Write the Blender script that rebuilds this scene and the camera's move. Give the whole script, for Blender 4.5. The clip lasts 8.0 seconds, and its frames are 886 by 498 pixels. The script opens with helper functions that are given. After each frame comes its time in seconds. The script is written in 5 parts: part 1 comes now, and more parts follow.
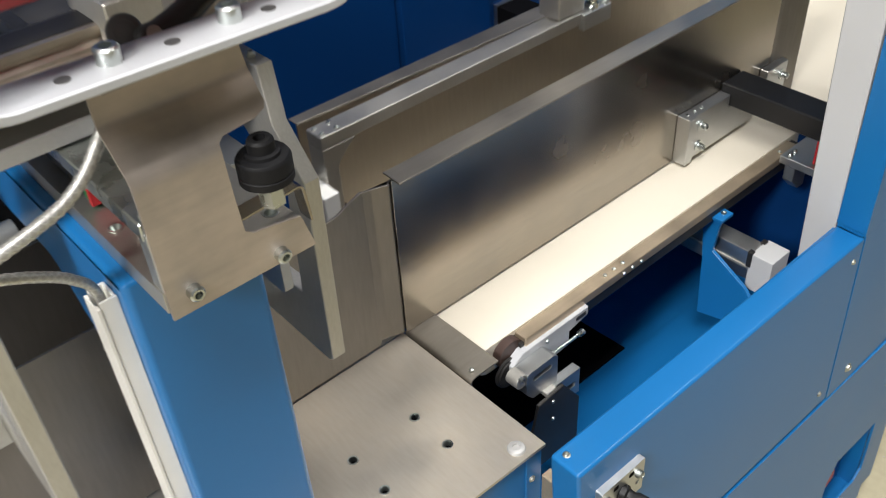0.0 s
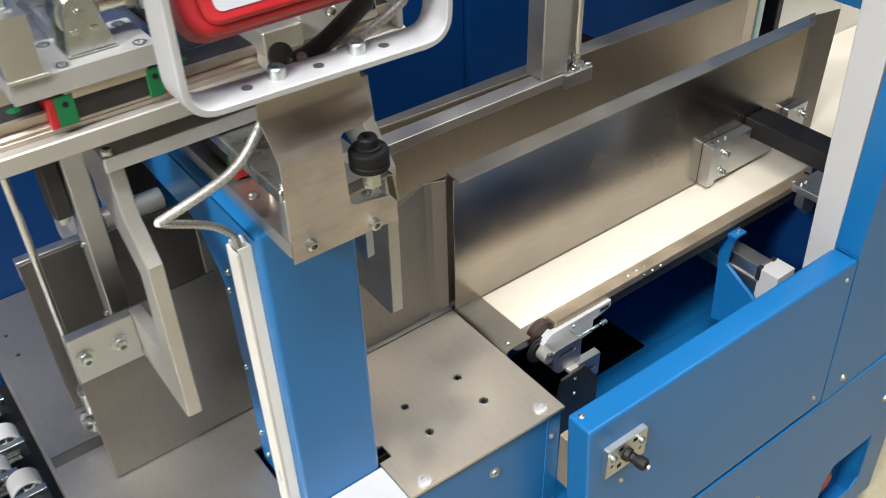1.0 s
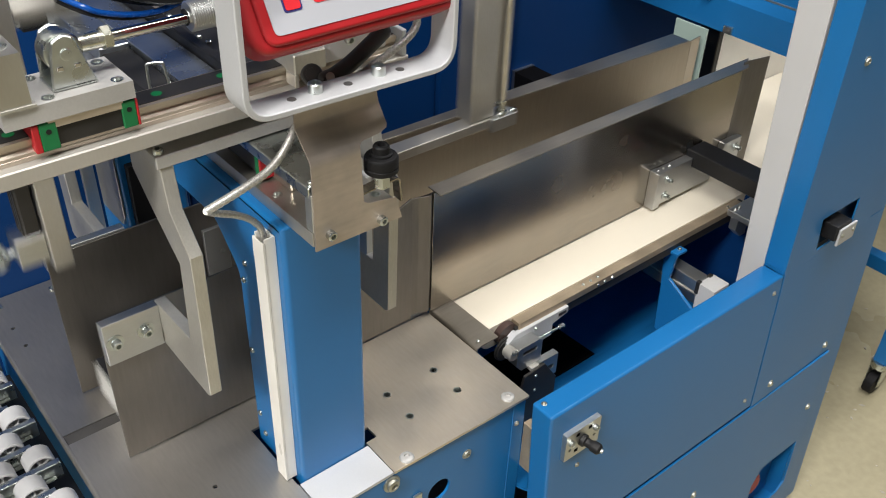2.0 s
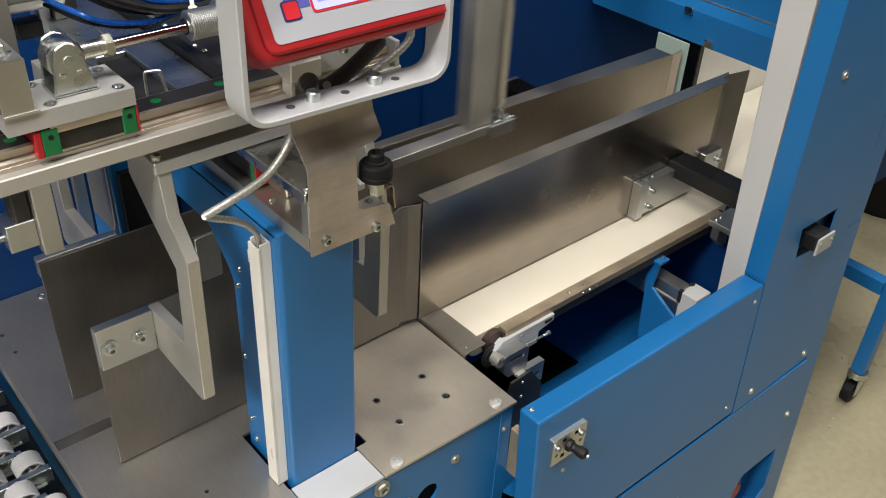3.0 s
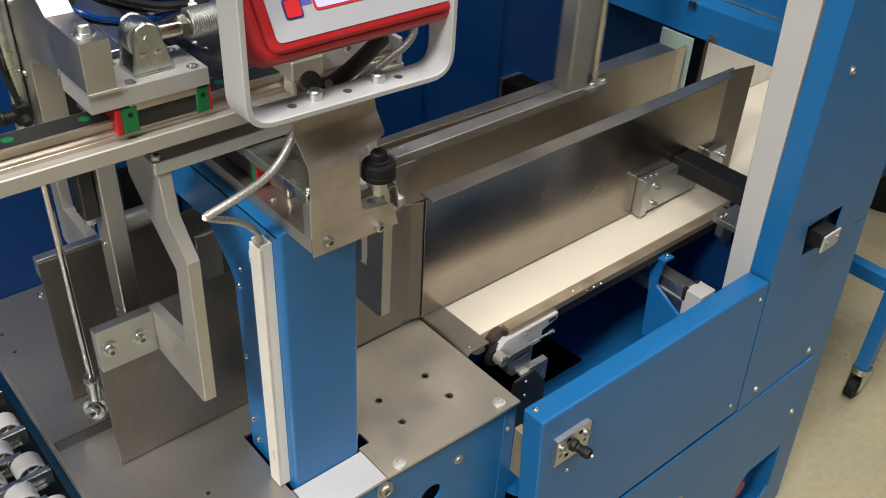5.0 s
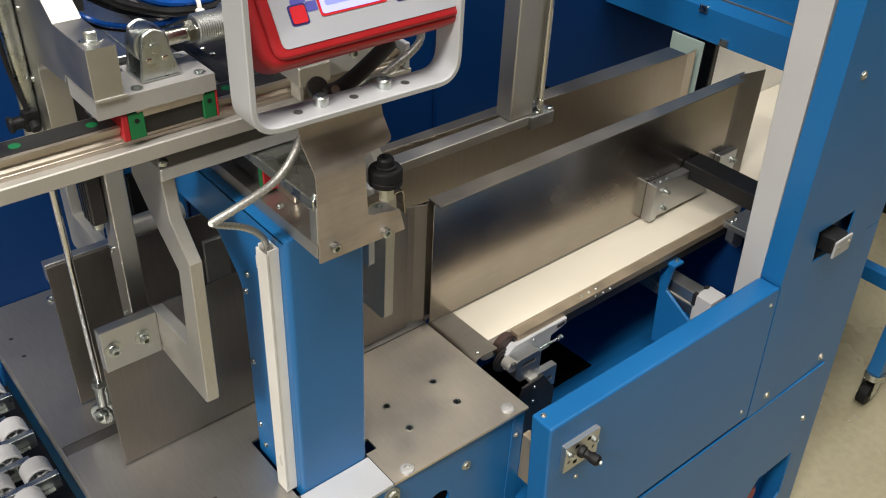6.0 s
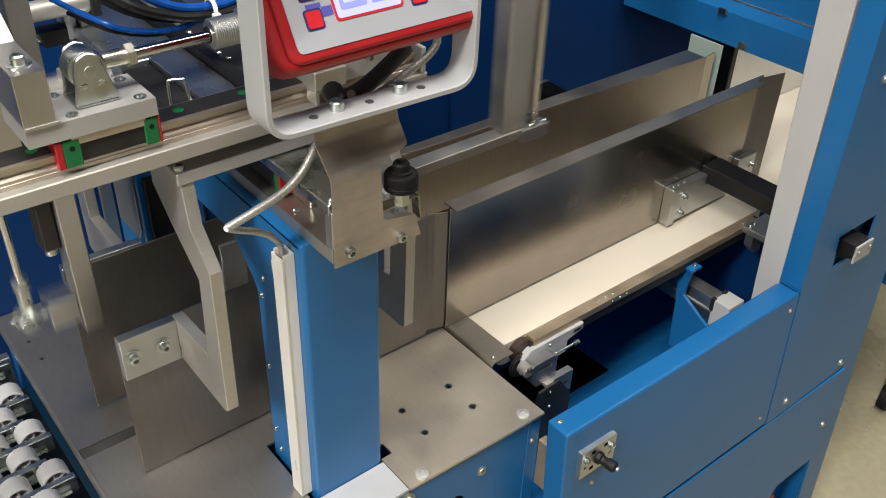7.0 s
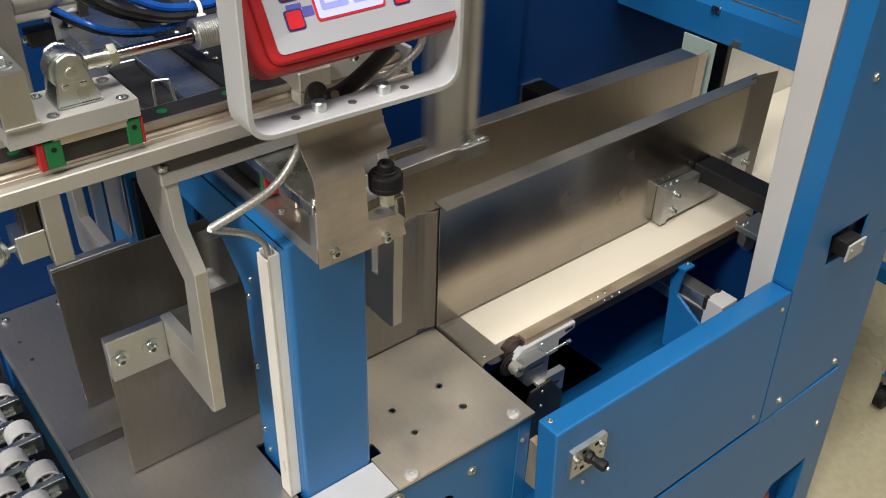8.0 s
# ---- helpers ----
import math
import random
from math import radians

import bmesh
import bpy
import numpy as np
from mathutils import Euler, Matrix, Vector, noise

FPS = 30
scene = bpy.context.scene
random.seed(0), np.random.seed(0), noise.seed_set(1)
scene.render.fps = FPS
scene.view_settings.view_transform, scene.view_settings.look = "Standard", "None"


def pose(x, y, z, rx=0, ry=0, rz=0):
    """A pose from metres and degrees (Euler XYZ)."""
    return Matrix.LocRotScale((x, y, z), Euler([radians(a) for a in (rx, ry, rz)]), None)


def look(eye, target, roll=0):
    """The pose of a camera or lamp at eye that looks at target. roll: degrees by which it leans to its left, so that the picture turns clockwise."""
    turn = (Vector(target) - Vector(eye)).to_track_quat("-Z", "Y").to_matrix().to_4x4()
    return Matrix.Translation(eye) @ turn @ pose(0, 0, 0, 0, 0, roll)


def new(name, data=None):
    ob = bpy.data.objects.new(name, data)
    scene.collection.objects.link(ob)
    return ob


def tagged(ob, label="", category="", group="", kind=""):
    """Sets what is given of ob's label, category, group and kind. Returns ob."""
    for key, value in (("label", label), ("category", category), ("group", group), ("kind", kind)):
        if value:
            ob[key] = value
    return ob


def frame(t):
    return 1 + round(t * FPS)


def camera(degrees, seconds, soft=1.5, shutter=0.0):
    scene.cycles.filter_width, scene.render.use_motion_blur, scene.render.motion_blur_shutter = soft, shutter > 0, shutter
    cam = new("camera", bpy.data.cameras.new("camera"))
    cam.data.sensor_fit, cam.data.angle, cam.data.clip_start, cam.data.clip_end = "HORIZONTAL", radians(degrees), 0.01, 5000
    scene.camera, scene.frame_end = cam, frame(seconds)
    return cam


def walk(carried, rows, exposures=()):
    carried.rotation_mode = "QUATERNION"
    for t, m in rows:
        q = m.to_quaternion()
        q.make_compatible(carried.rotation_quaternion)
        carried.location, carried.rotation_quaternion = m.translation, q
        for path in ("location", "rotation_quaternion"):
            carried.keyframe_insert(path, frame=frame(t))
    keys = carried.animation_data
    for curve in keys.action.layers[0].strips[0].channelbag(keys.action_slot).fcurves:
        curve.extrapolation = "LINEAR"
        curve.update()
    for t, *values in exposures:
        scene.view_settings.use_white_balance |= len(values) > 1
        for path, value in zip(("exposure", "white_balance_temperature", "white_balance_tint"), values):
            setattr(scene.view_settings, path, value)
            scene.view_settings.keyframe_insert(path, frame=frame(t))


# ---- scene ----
cam = camera(52.3, 8.0, soft=1.0, shutter=0.5)
PATH = [
    (0, (0.03, 0.085, 1.587), (1.019, 1.286, 0.331), -3.8),
    (0.2, (0.020, 0.050, 1.611), (0.984, 1.291, 0.374), -4.3),
    (0.5, (-0.011, 0.015, 1.638), (0.971, 1.262, 0.421), -3.0),
    (0.7, (-0.038, -0.015, 1.657), (0.920, 1.244, 0.434), -2.6),
    (1, (-0.084, -0.044, 1.687), (0.842, 1.232, 0.457), -1.8),
    (1.2, (-0.109, -0.065, 1.703), (0.847, 1.205, 0.489), -0.9),
    (1.5, (-0.155, -0.087, 1.722), (0.854, 1.17, 0.538), 1.0),
    (1.7, (-0.181, -0.103, 1.732), (0.851, 1.139, 0.552), 1.6),
    (2.8, (-0.234, -0.125, 1.744), (0.869, 1.092, 0.603), 3.3),
    (3, (-0.232, -0.123, 1.744), (0.873, 1.091, 0.601), 3.3),
    (3.5, (-0.228, -0.121, 1.743), (0.876, 1.086, 0.593), 3.3),
    (4, (-0.224, -0.116, 1.742), (0.873, 1.089, 0.582), 3.3),
    (4.5, (-0.227, -0.111, 1.742), (0.873, 1.095, 0.586), 3.3),
    (6, (-0.219, -0.11, 1.743), (0.863, 1.118, 0.593), 2.8),
    (6.5, (-0.219, -0.109, 1.743), (0.848, 1.137, 0.599), 2.5),
    (7, (-0.215, -0.107, 1.743), (0.84, 1.147, 0.596), 2.2),
    (7.5, (-0.204, -0.108, 1.742), (0.845, 1.145, 0.589), 2.1),
    (8, (-0.201, -0.115, 1.744), (0.85, 1.139, 0.594), 2.0),
]
EXPOSURES = [(0.0, 0.40, 6150, 10), (0.6, 0.50, 6100, 10), (1.1, 0.50, 6100, 10), (1.7, 0.34, 6200, 10), (2.8, 0.04, 6400, 10), (3.5, -0.01, 6450, 10), (8.0, -0.01, 6450, 10)]
walk(cam, [(t, look(eye, target, roll)) for t, eye, target, roll in PATH], EXPOSURES)

# ---- world, lamps, exposure ----
world = bpy.data.worlds.new("hall_air")
scene.world = world
world.use_nodes = True
world.node_tree.nodes["Background"].inputs["Color"].default_value = (0.9, 0.93, 1.0, 1)
world.node_tree.nodes["Background"].inputs["Strength"].default_value = 0.005


def hall_lamp(x, y, z, sx, sy, watts, colour=(1.0, 0.95, 0.875)):
    d = bpy.data.lights.new("ceiling_lamp", "AREA")
    d.shape, d.size, d.size_y, d.energy, d.color = "RECTANGLE", sx, sy, watts, colour
    ob = new("ceiling_lamp", d)
    ob.matrix_world = pose(x, y, z)
    return ob


hall_lamp(-3.2, -0.55, 3.93, 1.5, 0.5, 212)
hall_lamp(-0.5, -0.25, 3.93, 1.5, 0.5, 66)
hall_lamp(1.2, 0.10, 3.93, 1.5, 0.5, 38)
hall_lamp(2.8, 0.55, 3.93, 1.5, 0.5, 60)


# ---- materials ----
def material(name, colour, rough=0.5, metal=0.0, var=0.08, scale=6.0, fine=0.0, fine_scale=300.0, bump=0.0, bump_scale=200.0,
             stretch=(1, 1, 1), rough_var=0.08, coat=0.0, tint=None, spec=0.5, per_object=0.0, smear=0.0):
    """A surface with blotches at a large scale and grain at a small one."""
    m = bpy.data.materials.new(name)
    m.use_nodes = True
    n, l = m.node_tree.nodes, m.node_tree.links
    b = n["Principled BSDF"]
    co = n.new("ShaderNodeTexCoord")
    mp = n.new("ShaderNodeMapping")
    mp.inputs["Scale"].default_value = stretch
    geo = n.new("ShaderNodeNewGeometry")
    l.new(geo.outputs["Position"], mp.inputs["Vector"])
    big = n.new("ShaderNodeTexNoise")
    big.inputs["Scale"].default_value, big.inputs["Detail"].default_value = scale, 4
    l.new(geo.outputs["Position"], big.inputs["Vector"])
    small = n.new("ShaderNodeTexNoise")
    small.inputs["Scale"].default_value, small.inputs["Detail"].default_value = fine_scale, 3
    l.new(mp.outputs["Vector"], small.inputs["Vector"])
    t = tint or colour
    mix = n.new("ShaderNodeMix")
    mix.data_type = "RGBA"
    mix.inputs["A"].default_value = (*[c * (1 - var) for c in colour], 1)
    mix.inputs["B"].default_value = (*[min(1, c * (1 + var)) for c in t], 1)
    ramp = n.new("ShaderNodeMapRange")
    ramp.inputs["From Min"].default_value, ramp.inputs["From Max"].default_value = 0.3, 0.7
    l.new(big.outputs["Fac"], ramp.inputs["Value"])
    l.new(ramp.outputs["Result"], mix.inputs["Factor"])
    out = mix.outputs["Result"]
    if fine:
        mul = n.new("ShaderNodeMix")
        mul.data_type, mul.blend_type = "RGBA", "OVERLAY"
        mul.inputs["Factor"].default_value = fine
        l.new(out, mul.inputs["A"])
        l.new(small.outputs["Fac"], mul.inputs["B"])
        out = mul.outputs["Result"]
    if per_object:
        info = n.new("ShaderNodeObjectInfo")
        hsv = n.new("ShaderNodeHueSaturation")
        r2 = n.new("ShaderNodeMapRange")
        r2.inputs["To Min"].default_value, r2.inputs["To Max"].default_value = 1 - per_object, 1 + per_object
        l.new(info.outputs["Random"], r2.inputs["Value"])
        l.new(r2.outputs["Result"], hsv.inputs["Value"])
        l.new(out, hsv.inputs["Color"])
        out = hsv.outputs["Color"]
    l.new(out, b.inputs["Base Color"])
    rr = n.new("ShaderNodeMapRange")
    rr.inputs["From Min"].default_value, rr.inputs["From Max"].default_value = 0.3, 0.7
    rr.inputs["To Min"].default_value, rr.inputs["To Max"].default_value = max(0.02, rough - rough_var), min(1, rough + rough_var)
    l.new(big.outputs["Fac"], rr.inputs["Value"])
    if smear:
        m2 = n.new("ShaderNodeMapping")
        m2.inputs["Scale"].default_value = (13, 13, 6)
        m2.inputs["Rotation"].default_value = (0.0, 0.35, 0.0)
        l.new(geo.outputs["Position"], m2.inputs["Vector"])
        sn = n.new("ShaderNodeTexNoise")
        sn.inputs["Scale"].default_value, sn.inputs["Detail"].default_value, sn.inputs["Distortion"].default_value = 1.0, 2, 0.2
        l.new(m2.outputs["Vector"], sn.inputs["Vector"])
        sr = n.new("ShaderNodeMapRange")
        sr.inputs["From Min"].default_value, sr.inputs["From Max"].default_value = 0.38, 0.72
        sr.inputs["To Min"].default_value, sr.inputs["To Max"].default_value = 0.0, smear
        l.new(sn.outputs["Fac"], sr.inputs["Value"])
        add = n.new("ShaderNodeMath")
        add.operation = "ADD"
        l.new(rr.outputs["Result"], add.inputs[0])
        l.new(sr.outputs["Result"], add.inputs[1])
        l.new(add.outputs["Value"], b.inputs["Roughness"])
    else:
        l.new(rr.outputs["Result"], b.inputs["Roughness"])
    b.inputs["Metallic"].default_value = metal
    b.inputs["Coat Weight"].default_value = coat
    b.inputs["Coat Roughness"].default_value = 0.12
    b.inputs["Specular IOR Level"].default_value = spec
    if bump:
        bp = n.new("ShaderNodeBump")
        bn = n.new("ShaderNodeTexNoise")
        bn.inputs["Scale"].default_value, bn.inputs["Detail"].default_value = bump_scale, 2
        l.new(mp.outputs["Vector"], bn.inputs["Vector"])
        bp.inputs["Strength"].default_value, bp.inputs["Distance"].default_value = bump, 0.001
        l.new(bn.outputs["Fac"], bp.inputs["Height"])
        l.new(bp.outputs["Normal"], b.inputs["Normal"])
    return m


BLUE = material("blue_powder_coat", (0.012, 0.152, 0.415), 0.34, var=0.05, scale=3, bump=0.05, bump_scale=700, rough_var=0.03, spec=0.55)
# Darkened BLUE: shade on rear and inner panels is put into the colour.
BLUE_DARK = material("darkened_blue_powder_coat", (0.0030, 0.036, 0.145), 0.45, spec=0.22, var=0.06, scale=3, bump=0.06, bump_scale=700)
STEEL = material("stainless_sheet", (0.35, 0.325, 0.29), 0.23, 1.0, smear=0.03, var=0.08, scale=9, tint=(0.375, 0.338, 0.288), fine=0.10, fine_scale=220, stretch=(0.12, 1, 1),
                 rough_var=0.035, bump=0.05, bump_scale=500)
STEEL_DECK = material("stainless_deck", (0.47, 0.45, 0.42), 0.42, 0.9, var=0.05, scale=6, fine=0.10, fine_scale=260, stretch=(1, 0.15, 1),
                      rough_var=0.03, bump=0.05, bump_scale=500)
# Lighter copy of the deck steel: its brighter light is put into the colour.
STEEL_BRIGHT = material("lightened_stainless_deck", (0.65, 0.605, 0.53), 0.43, 0.95, smear=0.05, var=0.07, scale=9, fine=0.12, fine_scale=260, stretch=(1, 0.15, 1),
                        rough_var=0.04, tint=(0.70, 0.625, 0.515), bump=0.04, bump_scale=500)
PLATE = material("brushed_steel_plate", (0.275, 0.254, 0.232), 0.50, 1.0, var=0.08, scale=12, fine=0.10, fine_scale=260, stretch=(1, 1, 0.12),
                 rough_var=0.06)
ALU = material("anodised_aluminium", (0.57, 0.58, 0.58), 0.40, 1.0, var=0.05, scale=18, fine=0.08, fine_scale=500, stretch=(0.2, 1, 1),
               rough_var=0.05)
ALU_EDGE = material("milled_aluminium", (0.51, 0.495, 0.455), 0.42, 0.65, var=0.06, scale=20, fine=0.12, fine_scale=600, stretch=(1, 1, 0.2))
ALU_SOFT = material("clear_anodised_profile", (0.52, 0.50, 0.465), 0.5, 0.55, var=0.04, scale=15, fine=0.06, fine_scale=500, stretch=(1, 1, 0.2))
ALU_PUSH = material("matt_machined_profile", (0.54, 0.52, 0.48), 0.44, 0.9, var=0.05, scale=15, fine=0.08, fine_scale=500, stretch=(1, 1, 0.2))
ALU_WHITE = material("bead_blasted_aluminium", (0.53, 0.54, 0.56), 0.56, 0.3, var=0.04, scale=15, fine=0.06, fine_scale=700)
ALU_GREY = material("worn_grey_aluminium", (0.47, 0.465, 0.455), 0.5, 0.4, var=0.05, scale=18, fine=0.07, fine_scale=500)
ZINC = material("zinc_plated_steel", (0.58, 0.61, 0.59), 0.30, 1.0, var=0.10, scale=60, rough_var=0.08)
ZINC_Y = material("yellow_zinc", (0.66, 0.66, 0.58), 0.26, 1.0, var=0.12, scale=50, rough_var=0.08)
ZINC_DULL = material("dull_zinc", (0.50, 0.50, 0.44), 0.42, 0.95, var=0.15, scale=90, rough_var=0.08)
CHROME = material("chromed_rod", (0.72, 0.70, 0.68), 0.10, 1.0, var=0.04, scale=20, rough_var=0.03)
RAIL = material("ground_rail_steel", (0.60, 0.53, 0.45), 0.42, 0.9, var=0.14, scale=30, fine=0.15, fine_scale=300, stretch=(0.05, 1, 1))
BLACK = material("black_plastic", (0.010, 0.010, 0.011), 0.42, spec=0.3, var=0.15, scale=30, bump=0.08, bump_scale=900)
BLACK_RUBBER = material("black_rubber", (0.008, 0.008, 0.009), 0.58, spec=0.22, var=0.2, scale=30)
CHARCOAL = material("charcoal_plastic", (0.024, 0.023, 0.022), 0.44, var=0.12, scale=40, bump=0.06, bump_scale=900)
DARK = material("dark_oiled_steel", (0.05, 0.048, 0.047), 0.45, 0.6, var=0.2, scale=25)
BROWN = material("dark_brown_drum", (0.060, 0.036, 0.030), 0.5, var=0.2, scale=40)
WHITE_PL = material("white_plastic", (0.90, 0.875, 0.82), 0.35, var=0.03, scale=20)
PE = material("white_polyethylene", (0.88, 0.87, 0.84), 0.45, var=0.03, scale=30, fine=0.05)
BELT = material("white_belt", (0.76, 0.70, 0.585), 0.55, var=0.025, scale=7, fine=0.05, fine_scale=900)
RED = material("red_bumper", (0.35, 0.011, 0.015), 0.42, var=0.05, scale=20, coat=0.1)
RED_S = material("red_seal", (0.40, 0.012, 0.018), 0.45, var=0.08, scale=60)
GREEN = material("green_end_cap", (0.006, 0.15, 0.045), 0.42, var=0.08, scale=60)
GREY_P = material("light_grey_paint", (0.56, 0.56, 0.565), 0.5, var=0.03, scale=6, bump=0.05, bump_scale=600)
GREY_F = material("grey_membrane", (0.40, 0.41, 0.45), 0.42, var=0.02, scale=15)
LILAC = material("blue_print", (0.10, 0.10, 0.42), 0.42, var=0.03)
NAVY = material("navy_print", (0.03, 0.03, 0.16), 0.42, var=0.03)
RED_K = material("red_key", (0.62, 0.02, 0.03), 0.4, var=0.03)
MINT = material("pale_green_paint", (0.40, 0.51, 0.455), 0.5, var=0.04, scale=10)
WHEEL = material("grey_polymer_wheel", (0.56, 0.56, 0.57), 0.42, var=0.06, scale=40, per_object=0.06)
HOSE_B = material("blue_hose", (0.006, 0.075, 0.36), 0.28, var=0.05, scale=40)
BRAID = material("braided_shield", (0.53, 0.52, 0.495), 0.38, 0.5, var=0.12, scale=600, rough_var=0.08, bump=0.35, bump_scale=900)
WIRE = material("tinned_wire", (0.66, 0.655, 0.62), 0.42, 0.7, var=0.10, scale=200, rough_var=0.08)
PAPER = material("cut_paper_block", (0.86, 0.85, 0.82), 0.7, var=0.03, scale=20, fine=0.12, fine_scale=900, stretch=(0.03, 0.03, 1))
COVER = material("dark_glossy_cover", (0.03, 0.03, 0.035), 0.14, var=0.3, scale=12, coat=0.4)
FLOOR = material("worn_epoxy_floor", (0.375, 0.337, 0.225), 0.34, var=0.10, scale=2.2, fine=0.16, fine_scale=45, bump=0.06, bump_scale=60,
                 rough_var=0.12)
WALL = material("hall_wall_paint", (0.22, 0.22, 0.21), 0.7, var=0.04, scale=1.5)
CEIL = material("hall_ceiling_paint", (0.16, 0.16, 0.155), 0.8, var=0.04, scale=1.5)
STAINED = material("stained_stainless", (0.47, 0.425, 0.385), 0.48, 0.75, var=0.24, scale=20, fine=0.10, fine_scale=220, stretch=(0.12, 1, 1), rough_var=0.06, tint=(0.48, 0.415, 0.36), bump=0.04, bump_scale=400)
LIP = material("worn_stainless_lip", (0.35, 0.32, 0.275), 0.48, 1.0, var=0.08, scale=12, fine=0.1, fine_scale=240, stretch=(0.12, 1, 1), rough_var=0.05)
LIP_DARK = material("dull_stainless_lip", (0.33, 0.302, 0.26), 0.46, 1.0, var=0.10, scale=12, fine=0.1, fine_scale=240, stretch=(0.12, 1, 1), rough_var=0.05)
STEEL_REAR = material("rear_stainless_sheet", (0.44, 0.40, 0.34), 0.38, 1.0, var=0.10, scale=7, tint=(0.39, 0.345, 0.28), fine=0.08, fine_scale=220, stretch=(1, 1, 0.12), rough_var=0.05)
RAIL_BROWN = material("brown_grey_steel", (0.52, 0.42, 0.30), 0.46, 0.75, var=0.12, scale=25, fine=0.1, fine_scale=300, stretch=(0.1, 1, 1))
POLISHED = material("polished_sheet", (0.58, 0.62, 0.67), 0.28, 0.95, var=0.12, scale=14, rough_var=0.08)
ALU_ARM = material("sawn_aluminium", (0.62, 0.61, 0.59), 0.38, 1.0, var=0.06, scale=14, fine=0.06, fine_scale=500, stretch=(1, 1, 0.3))
INK = material("dark_hole", (0.004, 0.004, 0.005), 0.8, spec=0.05, var=0.1)
FELT = material("dark_grey_strip", (0.12, 0.115, 0.11), 0.45, 0.5, var=0.2, scale=20)
CRUMB = material("paper_crumbs", (0.45, 0.42, 0.36), 0.8, var=0.3, scale=50)


def glow(name, colour, strength):
    m = bpy.data.materials.new(name)
    m.use_nodes = True
    b = m.node_tree.nodes["Principled BSDF"]
    b.inputs["Base Color"].default_value = (*colour, 1)
    b.inputs["Emission Color"].default_value = (*colour, 1)
    b.inputs["Emission Strength"].default_value = strength
    b.inputs["Roughness"].default_value = 0.25
    return m


SCREEN = glow("backlit_display", (0.42, 0.44, 0.95), 0.62)
SCREEN_D = glow("display_drawing", (0.26, 0.29, 0.80), 0.42)


# ---- mesh tools ----
def box(bm, x0, x1, y0, y1, z0, z1, b=0.0006, seg=1):
    vs = [bm.verts.new((x, y, z)) for x in (x0, x1) for y in (y0, y1) for z in (z0, z1)]
    q = ((0, 1, 3, 2), (4, 6, 7, 5), (0, 4, 5, 1), (2, 3, 7, 6), (0, 2, 6, 4), (1, 5, 7, 3))
    fs = [bm.faces.new([vs[i] for i in f]) for f in q]
    if b:
        es = list({e for f in fs for e in f.edges})
        bmesh.ops.bevel(bm, geom=es, offset=b, segments=seg, affect="EDGES", profile=0.5)
    return bm


def place3(ax, u, v, w):
    return {"x": (w, u, v), "y": (u, w, v), "z": (u, v, w)}[ax]


def prism(bm, pts, ax, a, b, bevel=0.0006, seg=1):
    """A flat outline, in the two other axes, drawn out along ax from a to b."""
    lo = [bm.verts.new(place3(ax, u, v, a)) for u, v in pts]
    hi = [bm.verts.new(place3(ax, u, v, b)) for u, v in pts]
    f1, f2 = bm.faces.new(lo), bm.faces.new(hi[::-1])
    n = len(pts)
    fs = [f1, f2] + [bm.faces.new((lo[(i + 1) % n], lo[i], hi[i], hi[(i + 1) % n])) for i in range(n)]
    bmesh.ops.recalc_face_normals(bm, faces=fs)
    if bevel:
        bmesh.ops.bevel(bm, geom=list(f1.edges) + list(f2.edges), offset=bevel, segments=seg, affect="EDGES", profile=0.5)
    return bm


def rounded(pts, r, n=5):
    """The outline with its corners rounded; r is one radius or one for each corner."""
    rs = r if isinstance(r, (list, tuple)) else [r] * len(pts)
    out = []
    for i, p in enumerate(pts):
        p, a, c = Vector(p), Vector(pts[i - 1]), Vector(pts[(i + 1) % len(pts)])
        k = rs[i]
        if k <= 0:
            out.append(tuple(p))
            continue
        d1, d2 = (a - p).normalized(), (c - p).normalized()
        ang = d1.angle(d2)
        d = min(k / math.tan(ang / 2), (a - p).length * 0.49, (c - p).length * 0.49)
        p1, p2 = p + d1 * d, p + d2 * d
        for j in range(n + 1):
            t = j / n
            out.append(tuple(p1 * (1 - t) ** 2 + p * 2 * t * (1 - t) + p2 * t * t))
    return out


def bent(pts, t, r=0.004, n=5):
    """The outline of a sheet of thickness t bent along the open line pts."""
    mid = []
    for i, p in enumerate(pts):
        p = Vector(p)
        if i in (0, len(pts) - 1):
            mid.append(p)
            continue
        a, c = Vector(pts[i - 1]), Vector(pts[i + 1])
        d1, d2 = (a - p).normalized(), (c - p).normalized()
        d = min(r, (a - p).length * 0.45, (c - p).length * 0.45)
        for j in range(n + 1):
            u = j / n
            mid.append((p + d1 * d) * (1 - u) ** 2 + p * 2 * u * (1 - u) + (p + d2 * d) * u * u)
    left, right = [], []
    for i, p in enumerate(mid):
        q = (mid[min(i + 1, len(mid) - 1)] - mid[max(i - 1, 0)]).normalized()
        nn = Vector((-q.y, q.x)) * t / 2
        left.append(tuple(p + nn))
        right.append(tuple(p - nn))
    return left + right[::-1]


def cyl(bm, p0, p1, r, n=24, r2=None, bevel=0.0):
    p0, p1 = Vector(p0), Vector(p1)
    d = p1 - p0
    m = Matrix.Translation((p0 + p1) / 2) @ d.to_track_quat("Z", "Y").to_matrix().to_4x4()
    res = bmesh.ops.create_cone(bm, cap_ends=True, segments=n, radius1=r, radius2=r if r2 is None else r2, depth=d.length, matrix=m)
    if bevel:
        es = list({e for v in res["verts"] for e in v.link_edges if len([f for f in e.link_faces if len(f.verts) > 4]) == 1})
        bmesh.ops.bevel(bm, geom=es, offset=bevel, segments=2, affect="EDGES", profile=0.5)
    return bm


